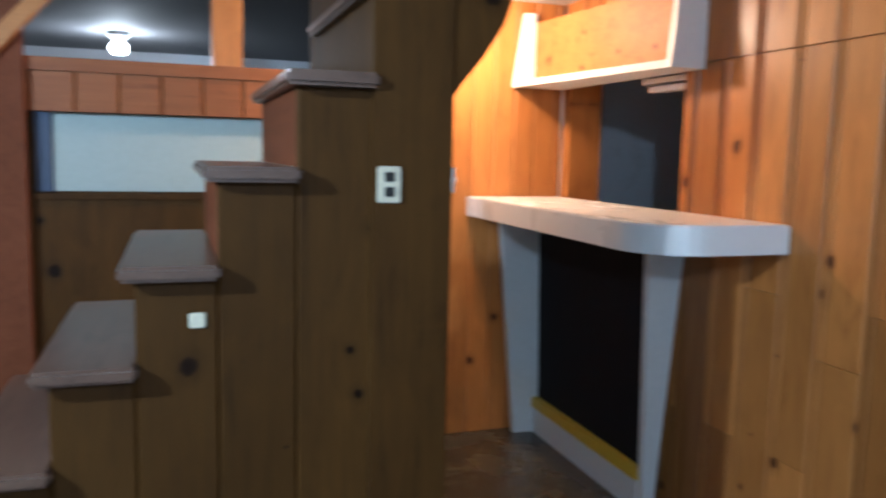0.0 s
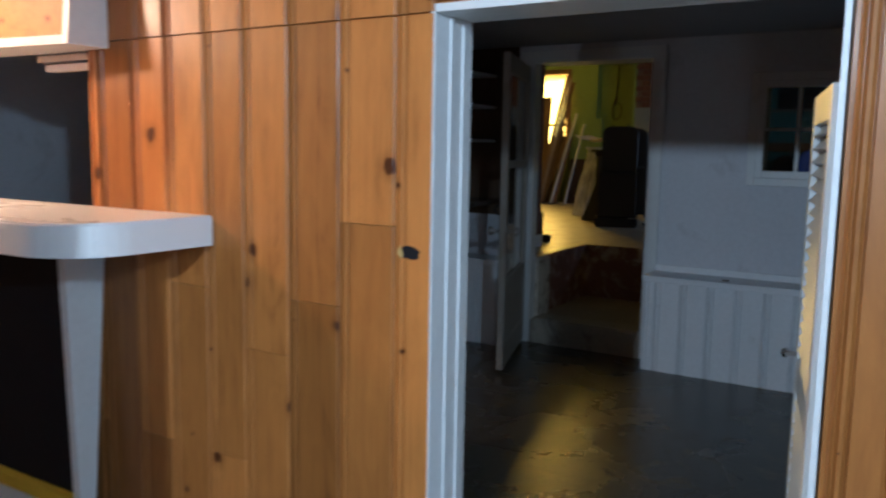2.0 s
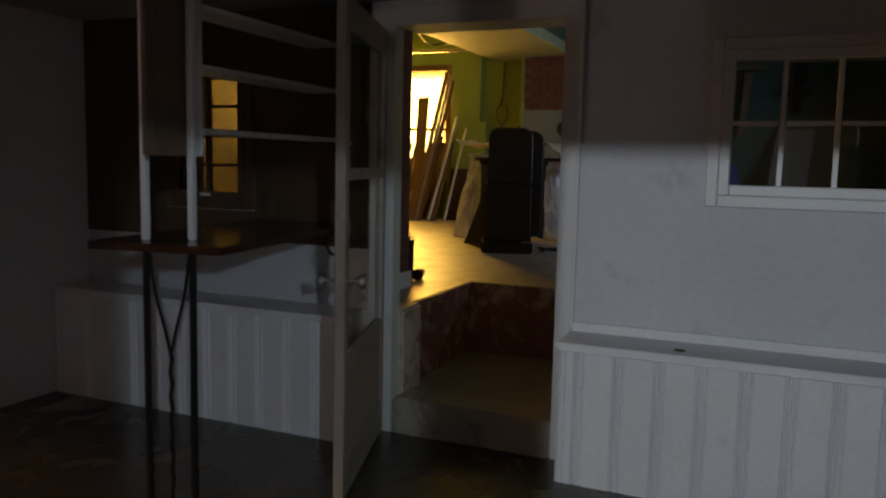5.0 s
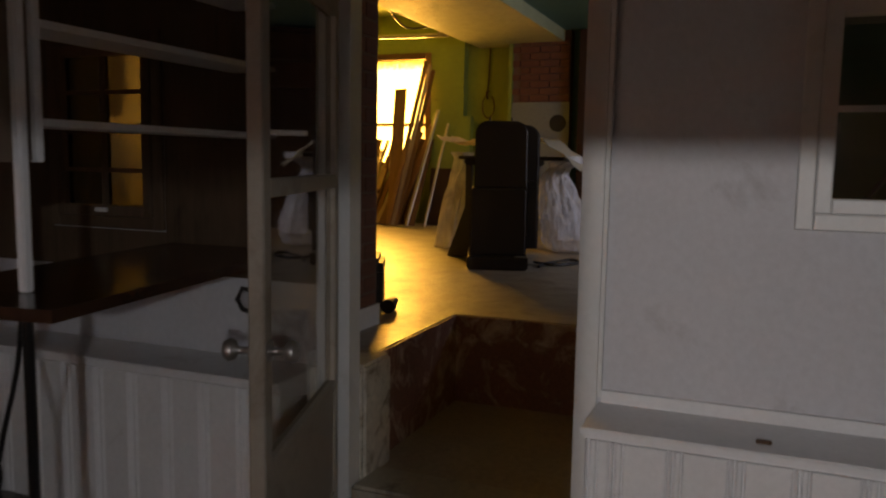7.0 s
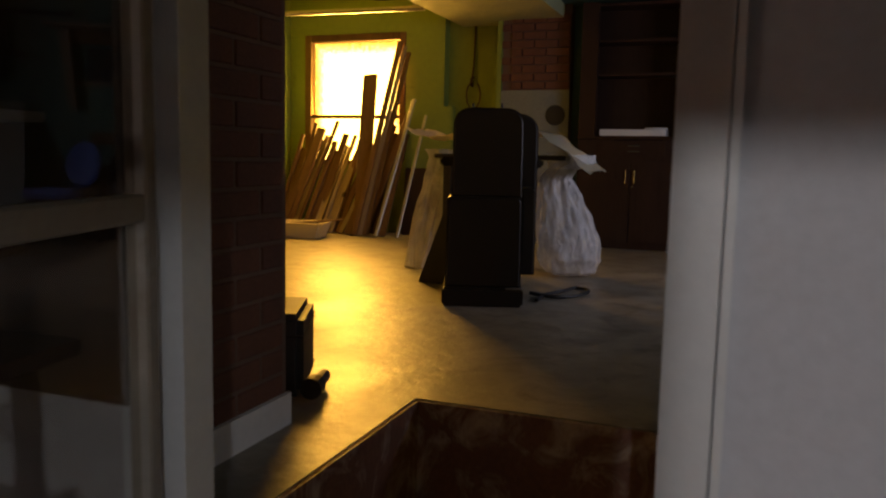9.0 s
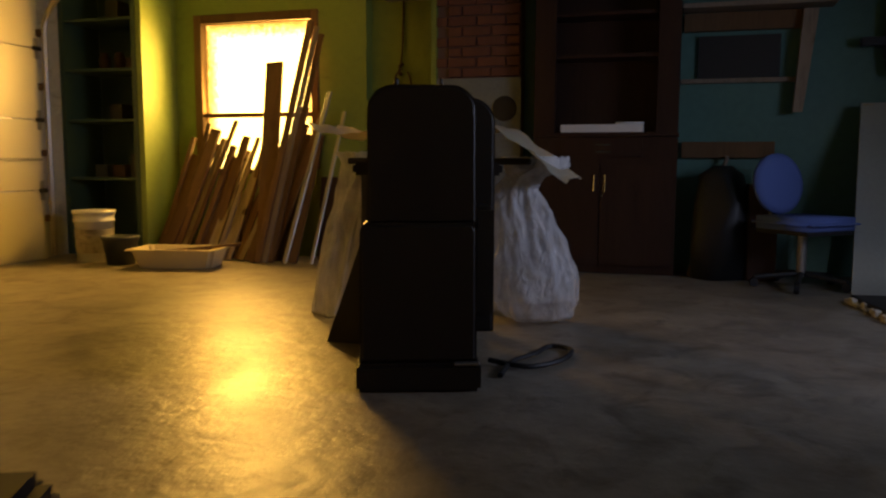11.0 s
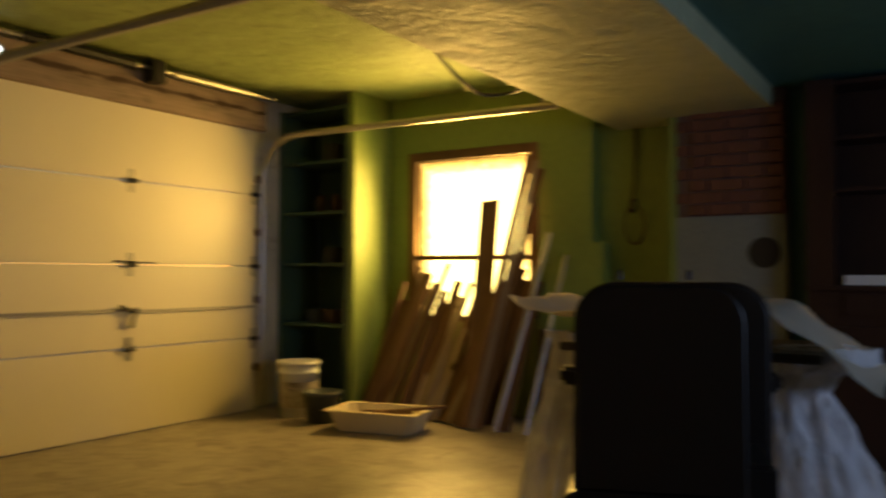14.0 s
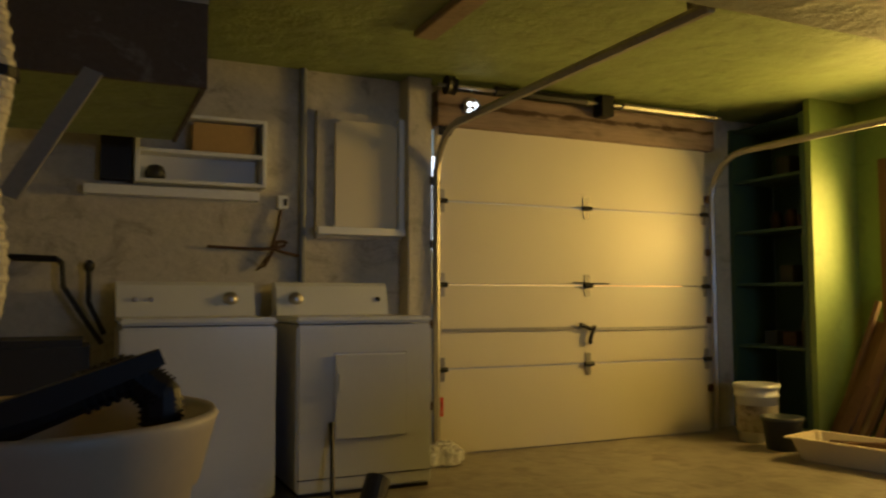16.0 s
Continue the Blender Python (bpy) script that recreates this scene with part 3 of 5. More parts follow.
plate("wall_outlet", 1.303, 1.266, 1.356, 1.345, 1.754, "ivory double outlet on the pine post", "outlet", [(1.319, 1.312, 1.341, 1.333), (1.319, 1.280, 1.341, 1.301)])
plate("junction_cover", 0.915, 1.005, 0.949, 1.038, 1.779, "small ivory cover on the stair side", "cover", [])
sw = thing("light_switch", (1.49, 1.80, 1.29), "pale switch plate on the post edge", "switch")
part("plate", soft_box(1.476, 1.765, 1.288, 1.484, 1.80, 1.345, 0.002), WHITE, sw)
part("toggle", soft_box(1.484, 1.778, 1.312, 1.494, 1.786, 1.322, 0.002), WHITE, sw)

lamp = thing("bulb_lamp", (0.563, 5.8, ROOM_Z - 0.11), "bare lit bulb in a white ceiling holder", "lamp")
part("holder", lathe([(0.07, ROOM_Z - 0.002), (0.065, ROOM_Z - 0.03), (0.03, ROOM_Z - 0.05)], 0.563, 5.8), WHITE, lamp)
part("bulb", lathe([(0.02, ROOM_Z - 0.051), (0.05, ROOM_Z - 0.085), (0.055, ROOM_Z - 0.11), (0.035, ROOM_Z - 0.145)], 0.563, 5.8), BULB, lamp, "lit white bulb", True).visible_shadow = False

ct = thing("bar_counter", (2.5, 2.9, 1.09), "white laminate bar counter with a rounded corner on pine wall", "counter")
poly = [(XP - 0.017, 2.08), (2.42, 2.08)] + [(2.42 + 0.20 * math.cos(radians(a)), 2.28 + 0.20 * math.sin(radians(a))) for a in range(-90, -181, -10)] + [(2.22, 3.655), (XP - 0.017, 3.655)]
part("edge_band", prism(poly, "z", 1.085, 1.172), LAMINATE, ct)
inner = [(x + (0.006 if x < 2.6 else 0), y + (0.006 if y < 3 else 0)) for x, y in poly]
part("top", prism(inner, "z", 1.1725, 1.177), LAMINATE, ct, "glossy white worktop")
br = thing("home_bar", (2.6, 3.1, 0), "white tapered bar front with black panel and yellow strip", "bar")
part("bracket", prism([(2.63, 0), (2.585, 0), (2.555, 1.083), (XP - 0.018, 1.083)], "y", 2.605, 2.64), WHITE, br)
part("bracket", prism([(XP - 0.017, 0), (2.475, 0), (2.37, 1.083), (XP - 0.017, 1.083)], "y", 3.585, 3.62), WHITE, br)
part("panel", prism([(2.605, 0.13), (2.575, 1.083), (2.590, 1.083), (2.62, 0.13)], "y", 2.641, 3.584), BLACK_PANEL, br, "matt black panel")
part("kick_board", boxes((2.578, 2.641, 0.0, 2.60, 3.584, 0.13)), WHITE, br)
part("yellow_strip", boxes((2.568, 2.641, 0.131, 2.603, 3.584, 0.178)), YELLOW, br, "yellow painted strip")
ht = thing("bar_hutch", (2.6, 3.1, 1.7), "white framed hutch with pine back above the bar", "hutch")
part("shelf", prism([(XP - 0.019, 2.575), (2.567, 2.575), (2.442, 3.66), (XP - 0.019, 3.66)], "z", 1.700, 1.728), WHITE, ht)
part("back", prism([(2.635, 2.576), (2.650, 2.576), (2.562, 3.635), (2.547, 3.635)], "z", 1.729, 2.005), PINE_X, ht, "pine back panel")
part("end_panel", prism([(XP - 0.019, 1.700), (2.563, 1.700), (2.600, ROOM_Z - 0.016), (XP - 0.019, ROOM_Z - 0.016)], "y", 2.550, 2.574), WHITE, ht)
part("end_panel", prism([(2.546, 1.729), (2.442, 1.729), (2.492, 2.05), (2.546, 2.05)], "y", 3.636, 3.66), WHITE, ht)
# White panel added under the grey ceiling so it looks lamp-lit here.
solid("alcove_ceiling", boxes((1.66, 1.9, ROOM_Z - 0.015, XP - 0.02, 3.66, ROOM_Z - 0.001)), WHITE, "white panel added for the lamp-bright ceiling above the bar", "ceiling panel", (0, 0, 0), kind="structure")
fo = thing("folding_slats", (XP + 0.1, 2.8, 1.66), "short pale blind slats under the pass-through head", "slats")
for k in range(3):
    part("slat", boxes((XP + 0.03, 2.69, 1.645 + k * 0.034, XP + 0.07, 2.98 + k * 0.05, 1.668 + k * 0.034)), WHITE, fo)

# ---------- dark room ----------
lv = thing("louvre_door", (2.93, 0.40, 0), "cream louvred door standing open", "louvre door")
LM = pose(2.92, 0.395, 0, 0, 0, 10.5)


def lbox(*a):
    return box(bmesh.new(), *a, m=LM)


for a in (0.0, 0.45):
    part("stile", lbox(a, -0.014, 0.09, a + 0.05, 0.014, 1.545), WHITE, lv)
for z0, z1 in ((0.10, 0.16), (0.74, 0.82), (1.47, 1.545)):
    part("rail", lbox(0.05, -0.013, z0, 0.45, 0.013, z1), WHITE, lv)
for z0, z1 in ((0.16, 0.74), (0.82, 1.47)):
    z = z0 + 0.02
    while z < z1 - 0.01:
        part("slat", box(bmesh.new(), 0.045, -0.018, -0.003, 0.455, 0.018, 0.003, m=LM @ pose(0, 0, z, -50, 0, 0)), WHITE, lv)
        z += 0.034
kn = part("knob", lathe([(0.006, 0), (0.006, 0.02), (0.014, 0.028), (0.012, 0.036), (0.004, 0.04)], 0, 0, 14, m=LM @ pose(0.475, 0.014, 0.84, -90, 0, 0)), CHROME, lv, "small metal knob", True)


def wainscot(y0, y1, end):
    """Boxed white wainscot of beaded boards with a ledge, on the garage-side wall."""
    w = structure("wainscot", boxes((5.70, y0, 0, XW - 0.001, y1, 0.64)), WHITE_BOARD, "white beaded wainscot boxed out below a ledge", "wainscot")
    part("ledge", soft_box(5.672, y0 - (0.01 if end else 0), 0.6405, XW - 0.001, y1 + (0 if end else 0.01), 0.662, 0.004), WHITE_BOARD, w, "dusty white ledge")
    y = y0
    while y < y1 - 0.03:
        b = min(y + 0.155, y1)
        part("wainscot_board", board(y + 0.001, b - 0.001, 5.699, 0.08, 0.625, 0.013), WHITE_BOARD, w)
        y = b
    return w


wr = wainscot(-0.6, 1.64, False)
wl = wainscot(2.64, 4.419, True)
part("trim_strip", boxes((XW - 0.016, -0.6, 0.6625, XW - 0.0005, 1.64, 0.70)), WHITE_BOARD, wr)
part("dead_leaf", soft_box(5.74, 1.16, 0.6625, 5.765, 1.20, 0.668, 0.002), RUST, wr, "scrap of rust-brown debris")


def sash(name, y0, y1, z0, z1, cols, rows, label, pane=None, paint=None):
    w = thing(name, (XW, (y0 + y1) / 2, z0), label, "window")
    o = 0.075
    for n, a in (("casing", (XW - 0.022, y0 - o, z0 - o, XW - 0.001, y0 - 0.03, z1 + o)), ("casing", (XW - 0.022, y1 + 0.03, z0 - o, XW - 0.001, y1 + o, z1 + o)),
                 ("casing", (XW - 0.022, y0 - 0.029, z0 - o, XW - 0.001, y1 + 0.029, z0 - 0.03)), ("casing", (XW - 0.022, y0 - 0.029, z1 + 0.03, XW - 0.001, y1 + 0.029, z1 + o)),
                 ("stile", (XW - 0.03, y0 - 0.029, z0 - 0.029, XW + 0.02, y0 + 0.012, z1 + 0.029)), ("stile", (XW - 0.03, y1 - 0.012, z0 - 0.029, XW + 0.02, y1 + 0.029, z1 + 0.029)),
                 ("rail", (XW - 0.03, y0 + 0.0125, z0 - 0.029, XW + 0.02, y1 - 0.0125, z0 + 0.012)), ("rail", (XW - 0.03, y0 + 0.0125, z1 - 0.012, XW + 0.02, y1 - 0.0125, z1 + 0.029))):
        part(n, soft_box(*a, 0.004, 1), paint or WHITE, w)
    for i in range(1, cols):
        yy = y0 + (y1 - y0) * i / cols
        part("glazing_bar", boxes((XW - 0.022, yy - 0.009, z0 + 0.0125, XW + 0.012, yy + 0.009, z1 - 0.0125)), paint or WHITE, w)
    for j in range(1, rows):
        zz = z0 + (z1 - z0) * j / rows
        for i in range(cols):
            a, b = y0 + (y1 - y0) * i / cols + 0.01, y0 + (y1 - y0) * (i + 1) / cols - 0.01
            part("glazing_bar", boxes((XW - 0.020, a + 0.003, zz - 0.008, XW + 0.010, b - 0.003, zz + 0.008)), paint or WHITE, w)
    part("pane", boxes((XW - 0.006, y0 + 0.013, z0 + 0.013, XW - 0.003, y1 - 0.013, z1 - 0.013)), pane or GLASS, w, "old window glass").visible_shadow = False
    part("latch", soft_box(XW - 0.045, (y0 + y1) / 2 - 0.03, z0 - 0.012, XW - 0.031, (y0 + y1) / 2 + 0.03, z0 + 0.004, 0.003), WHITE, w)
    return w


sash("window_inner", 0.30, 1.06, 1.29, 1.79, 4, 2, "white multi-pane inner window in the wall", glass_mat("dim_window_glass", (0.42, 0.42, 0.42)))
sash("window_inner", 3.37, 3.78, 1.18, 1.77, 2, 4, "brown multi-pane inner window beyond the bench", TINTED_GLASS, PANEL_BROWN)
structure("wall_boarding", boxes((XW - 0.010, 2.64, 0.95, XW - 0.001, 3.29, 2.115), (XW - 0.010, 3.86, 0.95, XW - 0.001, 4.419, 2.09), (XW - 0.010, 3.291, 0.95, XW - 0.001, 3.859, 1.10), (XW - 0.010, 3.291, 1.82, XW - 0.001, 3.859, 2.115)), PANEL_BROWN, "dark brown wall boarding behind the shelves", "wall boarding")

# open glazed door
DM = pose(5.896, 2.556, 0, 0, 0, 180 + 17.5)
dr = thing("glazed_door", (5.896, 2.556, 0.02), "old beige half-glazed door standing open", "door")


def dpart(name, a, mat, lab="", r=0.004):
    return part(name, soft_box(*a, r, 1, DM), mat, dr, lab)


dpart("stile", (0.0, -0.02, 0.10, 0.04, 0.02, 1.95), DOOR_PAINT)
dpart("stile", (0.775, -0.02, 0.10, 0.835, 0.02, 1.95), DOOR_PAINT)
dpart("rail", (0.041, -0.0195, 0.10, 0.774, 0.0195, 0.25), DOOR_PAINT)
dpart("rail", (0.041, -0.0195, 1.29, 0.774, 0.0195, 1.335), DOOR_PAINT)
dpart("rail", (0.041, -0.0195, 1.84, 0.774, 0.0195, 1.95), DOOR_PAINT)
dpart("rail", (0.041, -0.0195, 0.60, 0.774, 0.0195, 0.64), DOOR_PAINT)
dpart("bottom_panel", (0.038, -0.012, 0.21, 0.78, 0.012, 0.605), DOOR_PAINT)
for z0, z1 in ((0.64, 1.29), (1.335, 1.84)):
    dpart("pane", (0.038, -0.002, z0 - 0.003, 0.777, 0.002, z1 + 0.003), DOOR_GLASS, "dusty door glass", 0.0005).visible_shadow = False
for s in (1, -1):
    part("knob", lathe([(0.026, 0.0), (0.026, 0.005), (0.009, 0.007), (0.009, 0.035), (0.024, 0.045), (0.028, 0.058), (0.020, 0.070), (0.004, 0.073)], 0, 0, 18, m=DM @ pose(0.80, 0.02 * s, 0.925, -90 * s, 0, 0)), STEEL, dr, "worn steel door knob", True)
part("latch_hook", tube([DM @ Vector(p) for p in ((0.80, -0.02, 1.07), (0.80, -0.045, 1.075), (0.805, -0.055, 1.05), (0.80, -0.045, 1.025), (0.80, -0.03, 1.02))], 0.006), IRON, dr, "dark iron latch hook")
for z in (0.3, 1.65):
    dpart("hinge", (-0.012, -0.028, z, 0.006, -0.012, z + 0.09), STEEL)

# bench with shelves on posts
bn = thing("workbench", (5.2, 3.0, 0), "glossy dark wood bench on black iron legs", "workbench")
part("top", prism([(4.765, 2.57), (5.925, 2.74), (5.925, 3.26), (4.69, 3.08)], "z", 1.035, 1.064), timber("varnished_bench_top", (0.05, 0.02, 0.011), (0.022, 0.009, 0.005), 0.2, "X", False, 0.2, coat=0.25), bn, "glossy dark brown top")
a, b = Vector((4.815, 2.935, 0)), Vector((4.895, 2.795, 0))
mid = (a + b) / 2
for p in (a, b):
    part("leg", tube([(p.x, p.y, 0.08), (p.x, p.y, 1.0345)], 0.013), IRON, bn)
    q = p.lerp(mid, 0.15)
    part("brace", tube(smooth([(q.x, q.y, 1.015), *[(*p.lerp(mid, k).xy, z) for k, z in ((0.35, 0.88), (0.75, 0.74), (0.95, 0.66))]]), 0.006), IRON, bn)
part("twisted_rod", tube([(mid.x + 0.003 * math.sin(k), mid.y + 0.003 * math.cos(k), 0.66 - k * 0.0145) for k in range(41)], 0.008), IRON, bn)
sh = thing("shelf_rack", (5.3, 2.9, 1.065), "white shelf boards with a brown end board above the bench", "shelf")
for x, y in ((4.895, 2.795), (4.815, 2.935)):
    part("post", soft_box(x - 0.013, y - 0.013, 1.065, x + 0.013, y + 0.013, ROOM_Z - 0.031, 0.004), WHITE_BOARD, sh)
part("end_board", soft_box(4.700, 2.815, 1.365, 4.945, 2.837, ROOM_Z - 0.031, 0.004), timber("grey_brown_board", (0.20, 0.14, 0.10), (0.10, 0.066, 0.045), 0.6, "Z", False, 0.2, spec=0.2), sh, "grey-brown end board")
part("edge_strip", soft_box(4.946, 2.800, 1.365, 4.966, 2.838, ROOM_Z - 0.031, 0.003), WHITE_BOARD, sh)
for z in (1.450, 1.678, 1.890):
    part("shelf_board", soft_box(4.967, 2.800, z, 5.925, 2.97, z + 0.018, 0.003), WHITE_BOARD, sh)

# ---------- garage: door wall ----------
gd = thing("garage_door", (10.1, YD, ZG), "cream sectional garage door, closed", "garage door")
for k in range(4):
    part("panel", soft_box(8.985, YD, ZG + 0.004 + k * 0.533, 11.20, YD + 0.045, ZG + 0.533 + k * 0.533 - 0.003, 0.006), DOOR_CREAM, gd)
for k in (1, 2, 3):
    for x in (9.02, 10.12, 11.17):
        z = ZG + 0.533 * k
        hg = part("hinge", soft_box(x - 0.022, YD - 0.007, z - 0.075, x + 0.022, YD - 0.0005, z + 0.075, 0.003), RAIL, gd, "galvanised hinge plate")
        part("pin", tube([(x - 0.035, YD - 0.018, z), (x + 0.035, YD - 0.018, z)], 0.016), IRON, hg)
part("roller_bracket", soft_box(9.0, YD - 0.02, ZG + 2.02, 9.09, YD - 0.0005, ZG + 2.11, 0.004), IRON, gd)
lk = part("lock_bar", boxes((9.02, YD - 0.016, 1.425, 10.07, YD - 0.008, 1.445)), RAIL, gd, "dull flat lock bar")
part("lock_bar", boxes((10.17, YD - 0.016, 1.415, 11.17, YD - 0.008, 1.435)), RAIL, gd, "dull flat lock bar")
part("lock_handle", tube([(10.04, YD - 0.03, 1.46), (10.12, YD - 0.035, 1.43), (10.16, YD - 0.03, 1.45), (10.12, YD - 0.035, 1.36), (10.13, YD - 0.02, 1.33)], 0.014), IRON, gd, "dark twist handle")
part("lift_cord", tube([(10.0, YD - 0.012, 1.745), (10.12, YD - 0.02, 1.74), (10.3, YD - 0.012, 1.735)], 0.004), IRON, gd)
hd = solid("door_header", soft_box(8.97, YD - 0.06, 2.735, 11.24, YD + 0.11, 2.955, 0.006), GREY_WOOD_X, "rough weathered timber header above the garage door", "beam")
vt = thing("round_vent", (9.216, YD - 0.062, 2.86), "round vent with daylight shining through four openings", "vent")
part("rim", lathe([(0.055, 0), (0.055, 0.012), (0.063, 0.012), (0.063, 0)], 0, 0, 24, False, pose(9.216, YD - 0.061, 2.86, 90, 0, 0)), RAIL, vt)
for a in (45, 135, 225, 315):
    part("opening", lathe([(0.002, 0.0), (0.0175, 0.002), (0.0165, 0.004), (0.002, 0.006)], 0, 0, 14, True, pose(9.216 + 0.030 * math.cos(radians(a)), YD - 0.061, 2.86 + 0.030 * math.sin(radians(a)), 90, 0, 0)), plain("vent_daylight", (1.0, 0.96, 0.88), 0.5, emit=3.0), vt, "bright daylight opening")
for name, x, s in (("left", 8.965, 1), ("right", 11.215, -1)):
    tr = thing("door_track", (x, YD - 0.05, ZG), "galvanised garage door track", "track", "garage door tracks")
    pts = [(x, YD - 0.045, ZG + 0.03), (x, YD - 0.045, 2.36)] + [(x, YD - 0.045 - 0.32 * (1 - math.cos(radians(a))), 2.36 + 0.32 * math.sin(radians(a))) for a in range(15, 91, 15)] + [(x, 4.26, 2.66)]
    part("rail", tube(pts, 0.024, 6), RAIL, tr)
    for z in (0.95, 1.45, 1.95, 2.35):
        part("bracket", soft_box(x - 0.035, YD - 0.04, z, x + 0.035, YD + 0.10, z + 0.05, 0.004), RUST, tr)
    part("hanger", boxes((x - 0.012, 4.34, 2.685, x + 0.012, 4.37, 2.83 if s < 0 else 2.81)), RAIL, tr)
sp = thing("spring_bar", (10.1, YD - 0.12, 2.97), "torsion spring bar under the ceiling", "spring bar")
part("shaft", tube([(8.95, YD - 0.12, 2.97), (11.25, YD - 0.12, 2.97)], 0.013), STEEL, sp)
part("spring", tube([(9.35, YD - 0.12, 2.97), (10.05, YD - 0.12, 2.97)], 0.032), IRON, sp)
part("spring", tube([(10.35, YD - 0.12, 2.97), (11.0, YD - 0.12, 2.97)], 0.026), RAIL, sp)
part("bracket", soft_box(10.15, YD - 0.17, 2.88, 10.25, YD - 0.06, 3.02, 0.006), IRON, sp)
part("drum", lathe([(0.06, 0), (0.05, 0.03), (0.06, 0.06)], 0, 0, 18, True, pose(9.0, YD - 0.12, 2.97, 0, 90, 0)), IRON, sp)
# Glowing strip added for the post edge that daylight brightens.
dg = thing("daylight_strip", (8.957, YD - 0.02, 1.92), "glowing strip added for daylight on the door post edge", "door gap")
part("slit", soft_box(8.947, YD - 0.034, 1.93, 8.961, YD - 0.022, 2.53, 0.003), plain("strip_glow", (0.93, 0.93, 1.0), 0.5, emit=2.2), dg)
solid("door_post", soft_box(8.785, YD - 0.03, ZG, 8.945, YD + 0.119, CEIL_L, 0.006), WHITEWASH, "whitewashed timber post beside the garage door", "post")
solid("conduit", tube([(8.15, YD + 0.095, 1.55), (8.15, YD + 0.095, CEIL_L)], 0.022), surface("blue_grey_paint", (0.20, 0.21, 0.23), 0.7, vary=0.2), "grey conduit running up the wall", "pipe")
hb = thing("wall_hatch", (8.55, YD + 0.11, 2.03), "cream painted board hatch in a wooden frame on the wall", "hatch")
part("board", prism([(8.34, 2.07), (8.74, 2.07), (8.74, 2.70), (8.70, 2.725), (8.38, 2.725), (8.34, 2.70)], "y", YD + 0.05, YD + 0.075), DOOR_CREAM, hb)
part("backing", boxes((8.23, YD + 0.076, 2.0, 8.784, YD + 0.119, 2.78)), WHITEWASH, hb)
part("sill", soft_box(8.22, YD + 0.0, 2.02, 8.78, YD + 0.0755, 2.065, 0.005), WHITE_BOARD, hb)
part("side_strip", soft_box(8.745, YD + 0.03, 2.066, 8.784, YD + 0.0755, 2.76, 0.004), WHITE_BOARD, hb)
ni = thing("wall_shelf", (7.55, YD + 0.1, 2.26), "white painted open shelf box on the wall", "shelf")
for a in ((7.20, YD - 0.02, 2.27, 7.225, YD + 0.119, 2.66), (7.885, YD - 0.02, 2.27, 7.91, YD + 0.119, 2.66), (7.226, YD - 0.02, 2.27, 7.884, YD + 0.119, 2.29), (7.226, YD - 0.02, 2.435, 7.884, YD + 0.119, 2.458), (7.226, YD - 0.02, 2.64, 7.884, YD + 0.119, 2.66)):
    part("board", soft_box(*a, 0.003, 1), WHITE_BOARD, ni)
part("back", boxes((7.226, YD + 0.10, 2.291, 7.884, YD + 0.118, 2.434)), ENAMEL, ni)
solid("cardboard_box", soft_box(7.50, YD + 0.0, 2.4585, 7.85, YD + 0.11, 2.625, 0.004), PAPER, "tan cardboard box on the wall shelf", "box")
solid("dark_jar", lathe([(0.05, 2.2905), (0.055, 2.33), (0.04, 2.365), (0.015, 2.375)], 7.31, YD + 0.05), RUBBER, "small dark rounded object on the shelf", "jar", smooth=True)
# Solid near-black block stands in for the shade inside an open cupboard.
solid("open_cupboard", soft_box(7.03, YD + 0.03, 2.28, 7.19, YD + 0.118, 2.60, 0.004), DARK_SLOT, "near-black block painted in for a shaded cupboard opening", "cupboard")
solid("wall_ledge_board", soft_box(6.95, YD + 0.02, 2.20, 7.88, YD + 0.118, 2.25, 0.005), WHITE_BOARD, "painted board under the wall shelf", "board")
ob_ = thing("outlet_box", (8.03, YD + 0.1, 2.17), "metal outlet box on the wall", "outlet")
part("box", soft_box(8.0, YD + 0.075, 2.165, 8.06, YD + 0.119, 2.245, 0.004), WHITE, ob_)
part("socket", soft_box(8.03, YD + 0.07, 2.185, 8.052, YD + 0.0745, 2.225, 0.002), DARK_SLOT, ob_)
cd = thing("knotted_cord", (7.9, YD + 0.1, 1.9), "brown power cord tied in a knot on the wall", "cord")
part("drop", tube([(8.02, YD + 0.09, 2.16), (8.0, YD + 0.08, 2.05), (7.97, YD + 0.08, 1.95), (7.93, YD + 0.08, 1.86), (7.88, YD + 0.09, 1.80), (7.93, YD + 0.09, 1.83), (8.0, YD + 0.09, 1.96)], 0.009), RUST, cd)
part("cross", tube(smooth([(7.60, YD + 0.09, 1.935), (7.70, YD + 0.09, 1.93), (7.90, YD + 0.08, 1.925), (8.02, YD + 0.08, 1.94), (8.05, YD + 0.08, 1.97), (7.98, YD + 0.08, 1.965), (8.0, YD + 0.08, 1.92), (8.13, YD + 0.09, 1.89)]), 0.009), RUST, cd)
wp = thing("water_pipes", (6.85, YD + 0.1, 1.2), "black water hoses and taps on the wall", "pipes")
part("pipe", tube([(6.2, YD + 0.06, 1.86), (6.83, YD + 0.06, 1.845), (6.86, YD + 0.02, 1.82)], 0.018), IRON, wp)
part("hose", tube([(6.86, YD + 0.0, 1.83), (6.87, YD - 0.02, 1.70), (6.98, YD - 0.02, 1.52), (7.06, YD + 0.0, 1.40)], 0.014), RUBBER, wp)
part("hose", tube([(6.99, YD + 0.02, 1.80), (6.99, YD - 0.01, 1.62), (7.07, YD - 0.01, 1.45)], 0.014), RUBBER, wp)
part("tap", lathe([(0.02, 1.78), (0.028, 1.80), (0.028, 1.82), (0.01, 1.84)], 6.99, YD + 0.02), IRON, wp)


